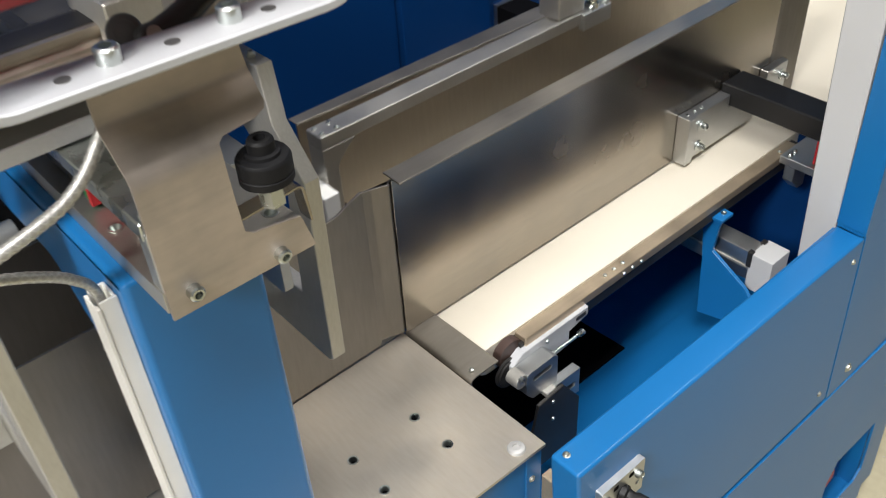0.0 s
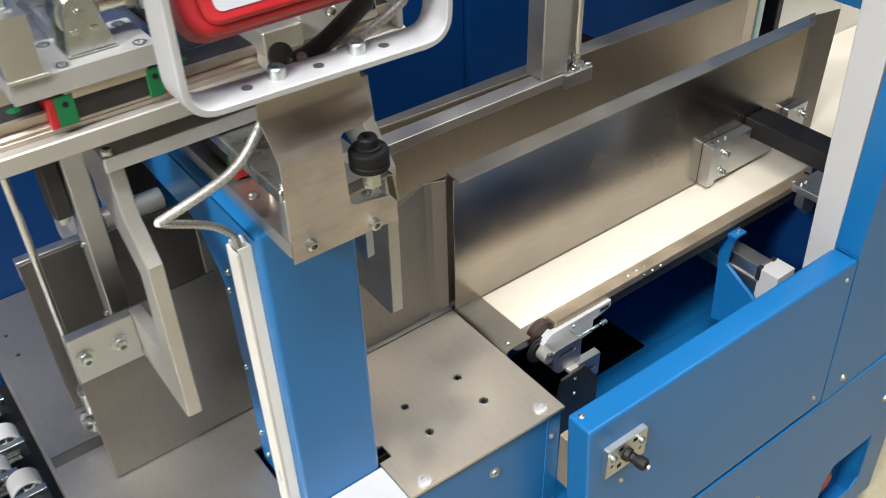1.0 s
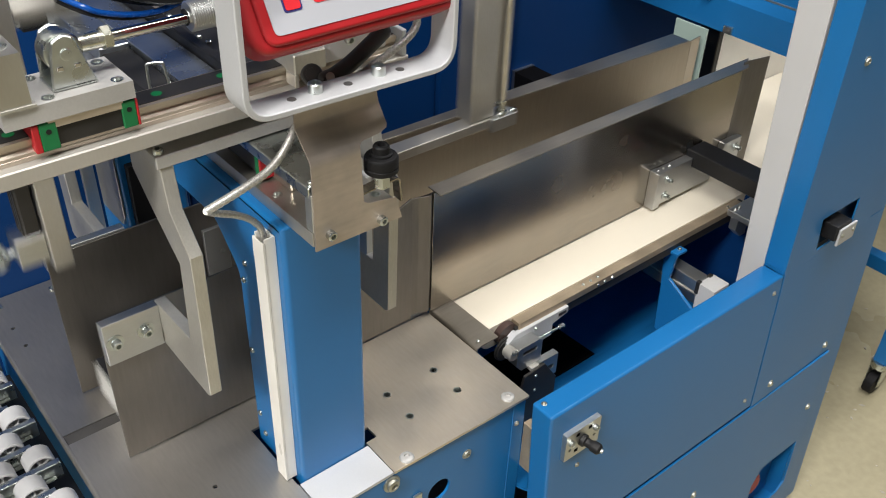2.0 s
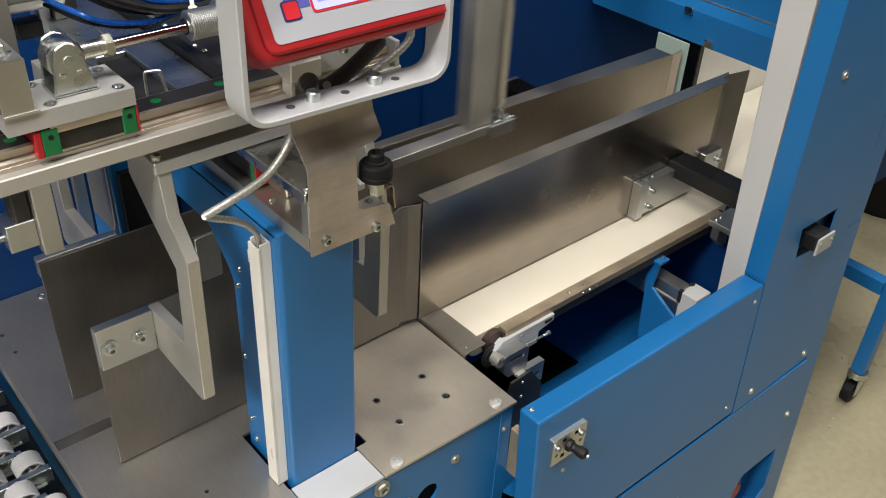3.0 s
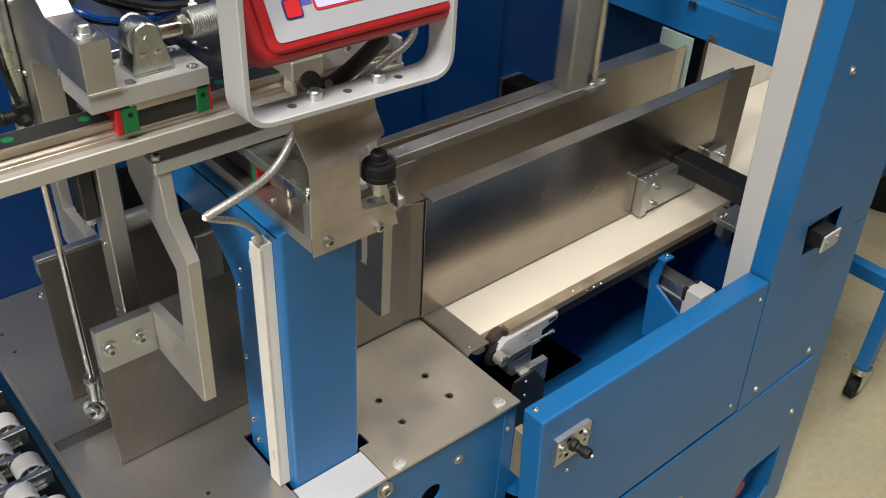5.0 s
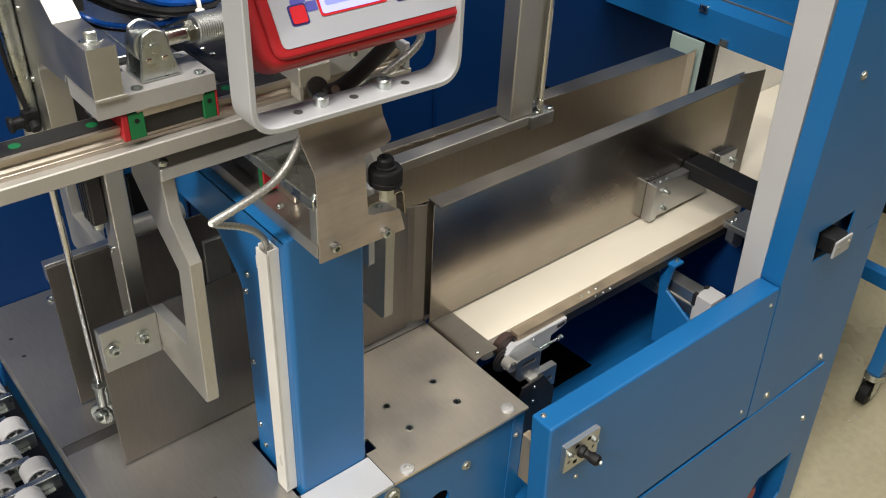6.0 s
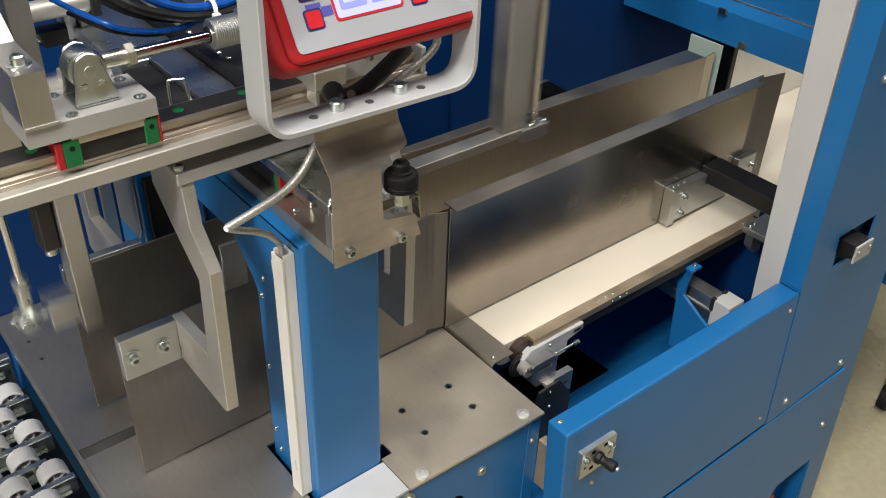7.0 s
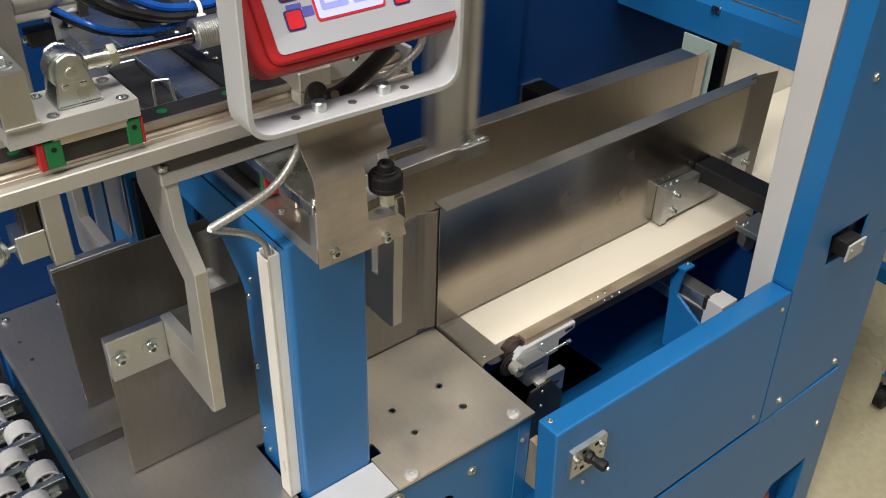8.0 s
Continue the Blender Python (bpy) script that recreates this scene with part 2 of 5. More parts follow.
def lathe(bm, prof, p0, axis, n=28):
    """A turned shape: radii and heights along axis from p0."""
    q = Vector(axis).to_track_quat("Z", "Y").to_matrix()
    p0 = Vector(p0)
    rings = []
    for r, h in prof:
        if r <= 1e-6:
            rings.append([bm.verts.new(p0 + q @ Vector((0, 0, h)))])
        else:
            rings.append([bm.verts.new(p0 + q @ Vector((r * math.cos(2 * math.pi * i / n), r * math.sin(2 * math.pi * i / n), h))) for i in range(n)])
    fs = []
    for a, b in zip(rings, rings[1:]):
        for i in range(n):
            j = (i + 1) % n
            if len(a) == 1 and len(b) > 1:
                fs.append(bm.faces.new((a[0], b[j], b[i])))
            elif len(b) == 1 and len(a) > 1:
                fs.append(bm.faces.new((a[i], a[j], b[0])))
            elif len(a) > 1:
                fs.append(bm.faces.new((a[i], a[j], b[j], b[i])))
    bmesh.ops.recalc_face_normals(bm, faces=fs)
    return bm


def tube(bm, pts, r, n=12, steps=8):
    """A round hose through the points."""
    P = [Vector(p) for p in pts]
    P = [P[0] * 2 - P[1]] + P + [P[-1] * 2 - P[-2]]
    line = []
    for i in range(1, len(P) - 2):
        for k in range(steps):
            t = k / steps
            a, b, c, d = P[i - 1], P[i], P[i + 1], P[i + 2]
            line.append(0.5 * (2 * b + (c - a) * t + (2 * a - 5 * b + 4 * c - d) * t * t + (3 * b - a - 3 * c + d) * t ** 3))
    line.append(P[-2])
    up, rings = Vector((0.01, 0.02, 1)), []
    for i, p in enumerate(line):
        d = (line[min(i + 1, len(line) - 1)] - line[max(i - 1, 0)]).normalized()
        s = d.cross(up).normalized()
        up = s.cross(d).normalized()
        rings.append([bm.verts.new(p + r * (math.cos(2 * math.pi * k / n) * s + math.sin(2 * math.pi * k / n) * up)) for k in range(n)])
    for a, b in zip(rings, rings[1:]):
        for k in range(n):
            bm.faces.new((a[k], a[(k + 1) % n], b[(k + 1) % n], b[k]))
    bm.faces.new(rings[0][::-1]), bm.faces.new(rings[-1])
    bmesh.ops.recalc_face_normals(bm, faces=bm.faces[:])
    return bm


def folded(bm, rows, x0, t):
    """A folded sheet: rows of (y, z, its width's end in x), with thickness t behind."""
    front, back = [], []
    for i, (y, z, x1) in enumerate(rows):
        a, c = rows[max(i - 1, 0)], rows[min(i + 1, len(rows) - 1)]
        d = Vector((c[0] - a[0], c[1] - a[1])).normalized()
        ny, nz = d.y * t, -d.x * t
        front.append((bm.verts.new((x0, y, z)), bm.verts.new((x1, y, z))))
        back.append((bm.verts.new((x0, y + ny, z + nz)), bm.verts.new((x1, y + ny, z + nz))))
    fs = []
    for f, g in zip(zip(front, front[1:]), zip(back, back[1:])):
        (a0, a1), (b0, b1) = f
        (c0, c1), (d0, d1) = g
        fs += [bm.faces.new(q) for q in ((a0, a1, b1, b0), (c0, d0, d1, c1), (a0, b0, d0, c0), (a1, c1, d1, b1))]
    fs += [bm.faces.new((front[0][0], back[0][0], back[0][1], front[0][1])), bm.faces.new((front[-1][0], front[-1][1], back[-1][1], back[-1][0]))]
    bmesh.ops.recalc_face_normals(bm, faces=fs)
    return bm


def plate_holes(bm, outline, holes, ax, a, b, n=16):
    """A plate between a and b along ax, with round holes (u, v, r) or outlines cut through it."""
    edges = []
    loops = [outline] + [h if len(h) > 3 else [(h[0] + h[2] * math.cos(2 * math.pi * i / n), h[1] + h[2] * math.sin(2 * math.pi * i / n)) for i in range(n)]
                         for h in holes]
    for pts in loops:
        vs = [bm.verts.new(place3(ax, u, v, a)) for u, v in pts]
        edges += [bm.edges.new((vs[i], vs[(i + 1) % len(vs)])) for i in range(len(vs))]
    res = bmesh.ops.triangle_fill(bm, use_beauty=True, use_dissolve=False, edges=edges)
    fs = [g for g in res["geom"] if isinstance(g, bmesh.types.BMFace)]
    ex = bmesh.ops.extrude_face_region(bm, geom=fs)
    vv = [g for g in ex["geom"] if isinstance(g, bmesh.types.BMVert)]
    bmesh.ops.translate(bm, vec=Vector(place3(ax, 0, 0, b - a)), verts=vv)
    bmesh.ops.recalc_face_normals(bm, faces=bm.faces[:])
    return bm


def B():
    return bmesh.new()


def even_normals(me):
    """Corner normals weighted by the faces' areas, so that large faces stay even beside their rounded edges."""
    if len(me.loops) > 12000:
        return
    around = [[] for _ in me.vertices]
    for p in me.polygons:
        for v in p.vertices:
            around[v].append((p.normal.copy(), p.area))
    out, limit = [], math.cos(radians(33))
    for p in me.polygons:
        for v in p.vertices:
            n = Vector((0, 0, 0))
            for m, a in around[v]:
                if m.dot(p.normal) > limit:
                    n += m * a
            out.append(n.normalized() if n.length > 1e-14 else p.normal.copy())
    me.normals_split_custom_set(out)


def finish(name, bm, mat, smooth=True):
    me = bpy.data.meshes.new(name)
    bm.to_mesh(me)
    bm.free()
    me.materials.append(mat)
    if smooth:
        me.shade_smooth()
        me.set_sharp_from_angle(angle=radians(32))
        even_normals(me)
    return me


def thing(name, at, label, category, group="", kind=""):
    ob = new(name)
    ob.location = at
    ob.empty_display_size = 0.05
    return tagged(ob, label, category, group, kind)


def root_of(ob):
    while ob.parent:
        ob = ob.parent
    return ob


def part(name, bm, mat, parent, label=""):
    bmesh.ops.translate(bm, vec=-root_of(parent).location, verts=bm.verts[:])
    ob = new(name, finish(name, bm, mat))
    ob.parent = parent
    return tagged(ob, label)


def solid(name, bm, mat, label, category, kind="", group=""):
    return tagged(new(name, finish(name, bm, mat)), label, category, group, kind)


def lean(bm, zt=0.853):
    """The front sheets stand a little proud towards the floor."""
    for v in bm.verts:
        d = max(0.0, zt - v.co.z)
        v.co.y -= 0.033 * d
        v.co.x += 0.030 * d
    return bm


def slant(bm):
    """The front runs out a little towards the column."""
    for v in bm.verts:
        v.co.y -= 0.0113 * (v.co.x - 0.464)
    return lean(bm)


def front_screw(parent, mesh, x, z, y=0.43):
    d = max(0.0, 0.853 - z)
    return screw(parent, mesh, (x + 0.030 * d, y - 0.033 * d, z), FRONT)


# ---- screws, shared between all that carry them ----
def cap_screw_mesh(r, h):
    bm = B()
    lathe(bm, [(r, -0.001), (r, h - 0.0012), (r - 0.0012, h), (r * 0.52, h), (r * 0.50, h - 0.0006), (r * 0.46, h * 0.35), (0, h * 0.35)], (0, 0, 0), (0, 0, 1), 18)
    return finish("cap_screw", bm, ZINC)


def button_mesh(r, h, mat=None):
    bm = B()
    lathe(bm, [(r, -0.0005), (r, h * 0.25), (r * 0.86, h * 0.75), (r * 0.5, h), (r * 0.42, h), (r * 0.38, h * 0.4), (0, h * 0.4)], (0, 0, 0), (0, 0, 1), 18)
    return finish("button_screw", bm, mat or ZINC)


def washer_screw_mesh(r, h):
    bm = B()
    lathe(bm, [(r * 1.75, -0.0004), (r * 1.75, 0.0014), (r * 1.05, 0.0016), (r, 0.002), (r, h - 0.0012), (r - 0.0012, h), (r * 0.5, h), (r * 0.46, h * 0.45), (0, h * 0.45)],
          (0, 0, 0), (0, 0, 1), 20)
    return finish("washer_screw", bm, ZINC)


def pan_mesh(r, h):
    """A dull zinc pan head on a thin washer."""
    bm = B()
    lathe(bm, [(r, -0.0004), (r, 0.0009), (r * 0.86, 0.0011), (r * 0.74, 0.0013), (r * 0.70, h * 0.72), (r * 0.52, h), (r * 0.34, h), (r * 0.30, h * 0.45), (0, h * 0.45)], (0, 0, 0), (0, 0, 1), 18)
    return finish("pan_screw", bm, ZINC_DULL)


def cup_mesh(r):
    bm = B()
    lathe(bm, [(r * 1.0, 0.0), (r * 0.98, 0.0005), (r * 0.74, 0.0004), (r * 0.62, -0.002), (r * 0.5, -0.004), (0, -0.004)], (0, 0, 0), (0, 0, 1), 18)
    return finish("countersunk_insert", bm, ZINC)


CAP5, CAP4, CAP6 = cap_screw_mesh(0.0052, 0.0056), cap_screw_mesh(0.0036, 0.004), cap_screw_mesh(0.0067, 0.0092)
BTN4, BTN3, BTN6 = button_mesh(0.0040, 0.0028), button_mesh(0.0028, 0.002), button_mesh(0.0070, 0.0036)
WSH5, WSH6 = washer_screw_mesh(0.0048, 0.011), washer_screw_mesh(0.0058, 0.0095)
PAN4, PAN7 = pan_mesh(0.0042, 0.0026), pan_mesh(0.0078, 0.0040)
CUP4, CUP5 = cup_mesh(0.0042), cup_mesh(0.0056)
BTN8 = button_mesh(0.0098, 0.0036, ALU_GREY)


def ring_mesh(r):
    bm = B()
    lathe(bm, [(r, 0.0), (r * 0.97, 0.0005), (r * 0.74, 0.0005), (r * 0.60, -0.0012), (r * 0.58, -0.006)], (0, 0, 0), (0, 0, 1), 20)
    return finish("countersunk_insert", bm, ZINC)


HOLE6 = ring_mesh(0.0060)


def screw(parent, mesh, p, axis=(0, 0, 1), name="screw", turn=0.0):
    ob = new(name, mesh)
    ob.parent = parent
    q = Vector(axis).to_track_quat("Z", "Y").to_matrix().to_4x4()
    ob.matrix_basis = Matrix.Translation(Vector(p) - root_of(parent).location) @ q @ pose(0, 0, 0, 0, 0, turn)
    return ob


FRONT, LEFT, UP = (0, -1, 0), (-1, 0, 0), (0, 0, 1)


# ---- the hall ----
def hall():
    bm = B()
    box(bm, -4.2, 5.2, -3.6, 4.6, -0.08, 0, 0)
    solid("floor", bm, FLOOR, "worn beige epoxy factory floor with paper crumbs", "floor", "structure")
    for name, dims in (("wall_west", (-4.35, -4.2, -3.6, 4.6, 0, 4.0)), ("wall_east", (5.2, 5.35, -3.6, 4.6, 0, 4.0)),
                       ("wall_south", (-4.35, 5.35, -3.75, -3.6, 0, 4.0)), ("wall_north", (-4.35, 5.35, 4.6, 4.75, 0, 4.0))):
        bm = B()
        box(bm, *dims, 0)
        solid(name, bm, WALL, "plain pale painted factory hall wall", "wall", "structure")
    bm = B()
    box(bm, -4.35, 5.35, -3.75, 4.75, 4.0, 4.12, 0)
    solid("ceiling", bm, CEIL, "plain pale grey factory hall ceiling", "ceiling", "structure")


# ---- the machine's base: blue cabinets ----
DECK_Z = 0.85


def base_cabinet():
    t = thing("base_cabinet", (0.45, 0.8, 0), "blue powder-coated lower machine cabinet with screwed panels", "machine cabinet")
    # front of the deck's end, set back from the long panel
    bm = B()
    plate_holes(bm, [(-0.05, 0.05), (0.474, 0.05), (0.474, 0.846), (-0.05, 0.846)], [(0.322, 0.757, 0.019)], "y", 0.488, 0.492, 20)
    apron = part("apron_panel", bm, BLUE, t)
    bm = B()
    box(bm, 0.452, 0.4745, 0.4862, 0.4878, 0.40, 0.838, 0.0004)
    part("edge_strip", bm, BLUE, t)
    screw(t, PAN7, (0.369, 0.488, 0.797), FRONT)
    screw(t, PAN4, (0.460, 0.486, 0.799), FRONT)
    bm = B()
    lathe(bm, [(0.0125, 0.0), (0.0125, 0.0025), (0.0112, 0.0034), (0.0095, 0.0034), (0.0088, 0.0070), (0.0068, 0.0082), (0.0046, 0.0082), (0.0042, 0.0040), (0, 0.0040)], (0.241, 0.4878, 0.831), FRONT, 28)
    part("quarter_turn_lock", bm, ZINC_DULL, t, "round zinc quarter-turn lock")
    bm = B()
    box(bm, 0.276, 0.290, 0.484, 0.4878, 0.757, 0.779, 0.0006)
    part("latch_plate", bm, ZINC, t)
    bm = B()
    box(bm, -0.052, -0.05, 0.492, 1.13, 0.05, 0.842, 0.0004)
    part("end_panel", bm, BLUE, t)
    # The inner side's shade is in its darker blue.
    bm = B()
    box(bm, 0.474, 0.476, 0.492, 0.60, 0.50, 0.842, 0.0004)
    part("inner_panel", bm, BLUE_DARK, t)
    # lower long panel
    bm = B()
    cut = [(1.086, 0.15), (1.092, 0.262), (1.118, 0.300), (1.240, 0.300), (1.240, 0.17), (1.220, 0.15)]
    plate_holes(bm, [(0.464, 0.06), (1.266, 0.06), (1.266, 0.5425), (0.464, 0.5425)], [cut], "y", 0.427, 0.431)
    slant(bm)
    part("lower_panel", bm, BLUE, t)
    bm = B()
    box(bm, 0.468, 1.262, 0.4315, 0.4345, 0.536, 0.558, 0)
    slant(bm)
    part("panel_gap", bm, BLUE_DARK, t)
    bm = B()
    box(bm, 0.464, 0.468, 0.4315, 0.488, 0.06, 0.541, 0.0005)
    lean(bm)
    part("return_panel", bm, BLUE, t)
    bm = B()
    prism(bm, [(1.258, 0.4400), (1.2785, 0.4400), (1.2790, 0.4265), (1.331, 0.4265), (1.331, 0.53), (1.327, 0.53), (1.327, 0.4430), (1.258, 0.4430)], "z", 0.06, 0.853, 0.0008)
    lean(bm)
    part("corner_flange", bm, BLUE, t)
    bm = B()
    prism(bm, [(1.070, 0.4360), (1.070, 0.4700), (1.250, 0.4700), (1.250, 0.4360), (1.253, 0.4360), (1.253, 0.4730), (1.067, 0.4730), (1.067, 0.4360)], "z", 0.10, 0.34, 0)
    box(bm, 1.067, 1.253, 0.4360, 0.4730, 0.097, 0.0998, 0)
    slant(bm)
    part("recess_box", bm, BLUE, t)
    for x, z in ((0.868, 0.401), (1.241, 0.403), (0.535, 0.44)):
        front_screw(t, PAN7, x, z, 0.427 - 0.0113 * (x - 0.464))
    bm = B()
    box(bm, -0.03, 1.34, 0.51, 1.12, 0.0, 0.06, 0.002)
    part("plinth", bm, DARK, t)
    # trough under the belt
    bm = B()
    prism(bm, bent([(0.463, 0.845), (0.463, 0.66), (0.668, 0.566), (0.86, 0.556), (0.86, 0.84)], 0.003, 0.01), "x", 0.478, 1.17, 0)
    part("trough", bm, BLUE, t, "deep blue folded trough under the belt")
    bm = B()
    prism(bm, [(0.672, 0.5695), (0.800, 0.5630), (0.800, 0.5660), (0.672, 0.5725)], "x", 0.482, 0.865, 0)
    part("chip_opening", bm, INK, t, "dark waste opening")
    # The trough end's shade is put into its darker blue.
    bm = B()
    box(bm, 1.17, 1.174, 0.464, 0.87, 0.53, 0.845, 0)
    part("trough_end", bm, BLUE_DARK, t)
    return t


def red_valve():
    t = thing("rotary_switch", (1.148, 0.440, 0.2), "red and black rotary switch in a panel cut-out", "switch")
    bm = B()
    lathe(bm, [(0.034, 0), (0.034, 0.010), (0.028, 0.014), (0.028, 0.024), (0.023, 0.028), (0, 0.028)], (1.148, 0.4400, 0.222), FRONT)
    part("red_knob", bm, RED_S, t)
    bm = B()
    box(bm, 1.110, 1.190, 0.4405, 0.4440, 0.180, 0.265, 0.0005)
    part("plate", bm, BLACK, t)


def front_cover():
    t = thing("front_cover", (0.73, 0.446, 0.53), "blue folded sheet-metal front cover of the machine", "machine cover")
    bm = B()
    prism(bm, rounded([(0.464, 0.427), (0.9993, 0.421), (0.9993, 0.4595), (0.464, 0.466)], [0.005, 0.003, 0.001, 0.005], 4), "z", 0.551, 0.853, 0.0040, 3)
    lean(bm)
    body = part("cover_shell", bm, BLUE, t)
    for x, z, y in ((0.980, 0.824, 0.4212), (0.972, 0.582, 0.4212), (0.525, 0.722, 0.4263)):
        front_screw(t, PAN4, x, z, y)
    screw(t, PAN4, (0.476, 0.454, 0.853), UP)
    bm = B()
    box(bm, 0.476, 0.49, 0.462, 0.487, 0.70, 0.79, 0.001)
    part("hinge_block", bm, RAIL_BROWN, t, "brown-grey steel hinge block")
    # lever latch
    bm = B()
    plate_holes(bm, rounded([(0.4900, 0.7580), (0.5600, 0.7580), (0.5600, 0.8090), (0.4900, 0.8090)], 0.002), [(0.5250, 0.7840, 0.0085), (0.5000, 0.7760, 0.0030), (0.5500, 0.7760, 0.0030)],
                "y", 0.4165, 0.4258)
    latch = part("latch_plate", bm, ALU, t, "milled aluminium latch plate")
    for x in (0.5000, 0.5500):
        screw(latch, CAP5, (x, 0.4165, 0.7910), FRONT)
    for x, z in ((0.5130, 0.7690), (0.5380, 0.7690), (0.5130, 0.8000), (0.5380, 0.8000)):
        bm = B()
        box(bm, x - 0.0035, x + 0.0035, 0.4160, 0.4166, z - 0.0028, z + 0.0028, 0)
        part("slot", bm, INK, latch)
    bm = B()
    lathe(bm, [(0.0095, 0), (0.0095, 0.006), (0.0070, 0.008), (0.0066, 0.014), (0.0085, 0.018), (0.0085, 0.028), (0.0055, 0.031), (0, 0.031)], (0.5250, 0.418, 0.7820), (0.25, -1, -0.10))
    part("toggle", bm, BLACK, t, "black toggle lever")
    bm = B()
    cyl(bm, (0.5324, 0.3882, 0.7790), (0.5332, 0.3850, 0.7787), 0.0034, 14, bevel=0.0006)
    part("toggle_tip", bm, ZINC, t)
    return t


def upright(bm, k=0.0147):
    """The column leans back a little towards its head."""
    for v in bm.verts:
        v.co.y += k * (v.co.z - 0.853)
    return bm


def side_column():
    t = thing("control_column", (1.17, 0.48, 0.53), "tall blue machine column with a grey sealing face", "machine column")
    f = 0.4215
    bm = B()
    cut = [(1.090, 0.864), (1.196, 0.864), (1.196, 0.930), (1.080, 0.930)]
    plate_holes(bm, [(1.0, 0.853), (1.268, 0.853), (1.250, 2.05), (1.0, 2.05)], [cut], "y", f, f + 0.0025)
    part("front_sheet", upright(bm), BLUE, t)
    bm = B()
    box(bm, 1.003, 1.268, f, f + 0.0025, 0.5465, 0.8528, 0)
    lean(bm)
    part("front_sheet", bm, BLUE, t)
    # the corner set back behind the front sheet's edge
    bm = B()
    prism(bm, [(1.246, 0.4400), (1.2785, 0.4400), (1.2790, 0.4265), (1.331, 0.4265), (1.331, 0.4590), (1.327, 0.4590), (1.327, 0.4430), (1.246, 0.4430)], "z", 0.854, 2.05, 0.0008)
    part("corner_flange", upright(bm), BLUE, t)
    bm = B()
    box(bm, 1.0, 1.0024, f + 0.0030, 0.4600, 0.553, 0.8558, 0)
    lean(bm, 0.8558)
    part("edge_return", bm, BLUE, t)
    bm = B()
    box(bm, 1.0, 1.0025, f + 0.0026, 0.4615, 0.856, 2.05, 0.0006)
    part("edge_return", upright(bm), BLUE, t)
    bm = B()
    box(bm, 1.0008, 1.330, 0.4622, 0.5050, 0.62, 2.05, 0.0015)
    for v in bm.verts:
        v.co.y += (0.025 if v.co.y < 0.48 else 0.047) * (v.co.z - 0.853)
    part("grey_post", bm, GREY_P, t, "light grey painted inner post")
    bm = B()
    box(bm, 1.03, 1.28, 0.452, 0.4545, 0.83, 0.97, 0)
    part("recess_back", bm, BLUE, t)
    for x, z in ((1.054, 0.576), (1.242, 0.570)):
        front_screw(t, PAN7, x, z, f)
    for x, z in ((1.060, 1.214), (1.235, 1.40)):
        screw(t, PAN7, (x, f + 0.0147 * (z - 0.853), z), FRONT)
    # slam latch in the cut-out
    bm = B()
    box(bm, 1.104, 1.150, 0.4035, 0.4515, 0.884, 0.914, 0.003, 2)
    part("latch_body", bm, BLACK, t, "black plastic latch body")
    bm = B()
    box(bm, 1.108, 1.160, 0.3990, 0.4032, 0.876, 0.909, 0.0010)
    hp = part("latch_face", bm, ALU_WHITE, t, "bright aluminium latch plate")
    for x in (1.117, 1.151):
        screw(hp, PAN4, (x, 0.3990, 0.896), FRONT)
    return t


def rear_enclosure():
    t = thing("rear_enclosure", (0.6, 1.14, 0), "deep blue sheet-metal rear wall of the machine", "machine enclosure")
    xs = (-0.32, 0.30, 0.83, 1.02, 1.62, 2.3)
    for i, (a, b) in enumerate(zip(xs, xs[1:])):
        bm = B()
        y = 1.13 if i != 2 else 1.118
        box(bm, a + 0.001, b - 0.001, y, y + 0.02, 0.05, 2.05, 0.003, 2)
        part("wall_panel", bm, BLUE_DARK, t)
    # Unseen top sheet, added to keep lamp light off the rear wall.
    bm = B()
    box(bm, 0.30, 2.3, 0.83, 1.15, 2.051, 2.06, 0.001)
    part("shade_roof", bm, BLUE_DARK, t)
    bm = B()
    prism(bm, [(1.037, 0.900), (1.0385, 0.900), (1.0385, 0.9415), (1.094, 0.9415), (1.094, 0.943), (1.037, 0.943)], "y", 1.122, 1.1298, 0)
    part("slot_edge", bm, ALU, t, "thin pale edge of the slot")
    bm = B()
    box(bm, 1.0387, 1.094, 1.062, 1.1295, 0.880, 0.9412, 0.0005)
    part("slot", bm, INK, t, "flat black slot housing")
    return t


def cross_beam():
    t = thing("cross_beam", (1.32, 0.8, 1.08), "blue folded cross beam with a hinged hood above", "machine beam")
    bm = B()
    prism(bm, [(1.30, 1.069), (1.36, 1.069), (1.36, 1.148), (1.318, 1.148), (1.30, 1.132)], "y", 0.525, 1.12, 0.002)
    part("beam", bm, BLUE, t)
    bm = B()
    prism(bm, [(1.322, 1.149), (1.35, 1.149), (1.45, 1.75), (1.422, 1.75)], "y", 0.525, 1.12, 0.002)
    part("hood", bm, BLUE, t)
    bm = B()
    box(bm, 1.318, 1.326, 0.56, 1.02, 1.148, 1.1515, 0.0005)
    part("hinge_bar", bm, ALU, t)
    for y in (0.80, 0.86):
        bm = B()
        box(bm, 1.292, 1.2995, y, y + 0.018, 1.072 if y < 0.85 else 1.123, 1.086 if y < 0.85 else 1.137, 0.0006)
        part("clip", bm, ZINC, t)
    return t


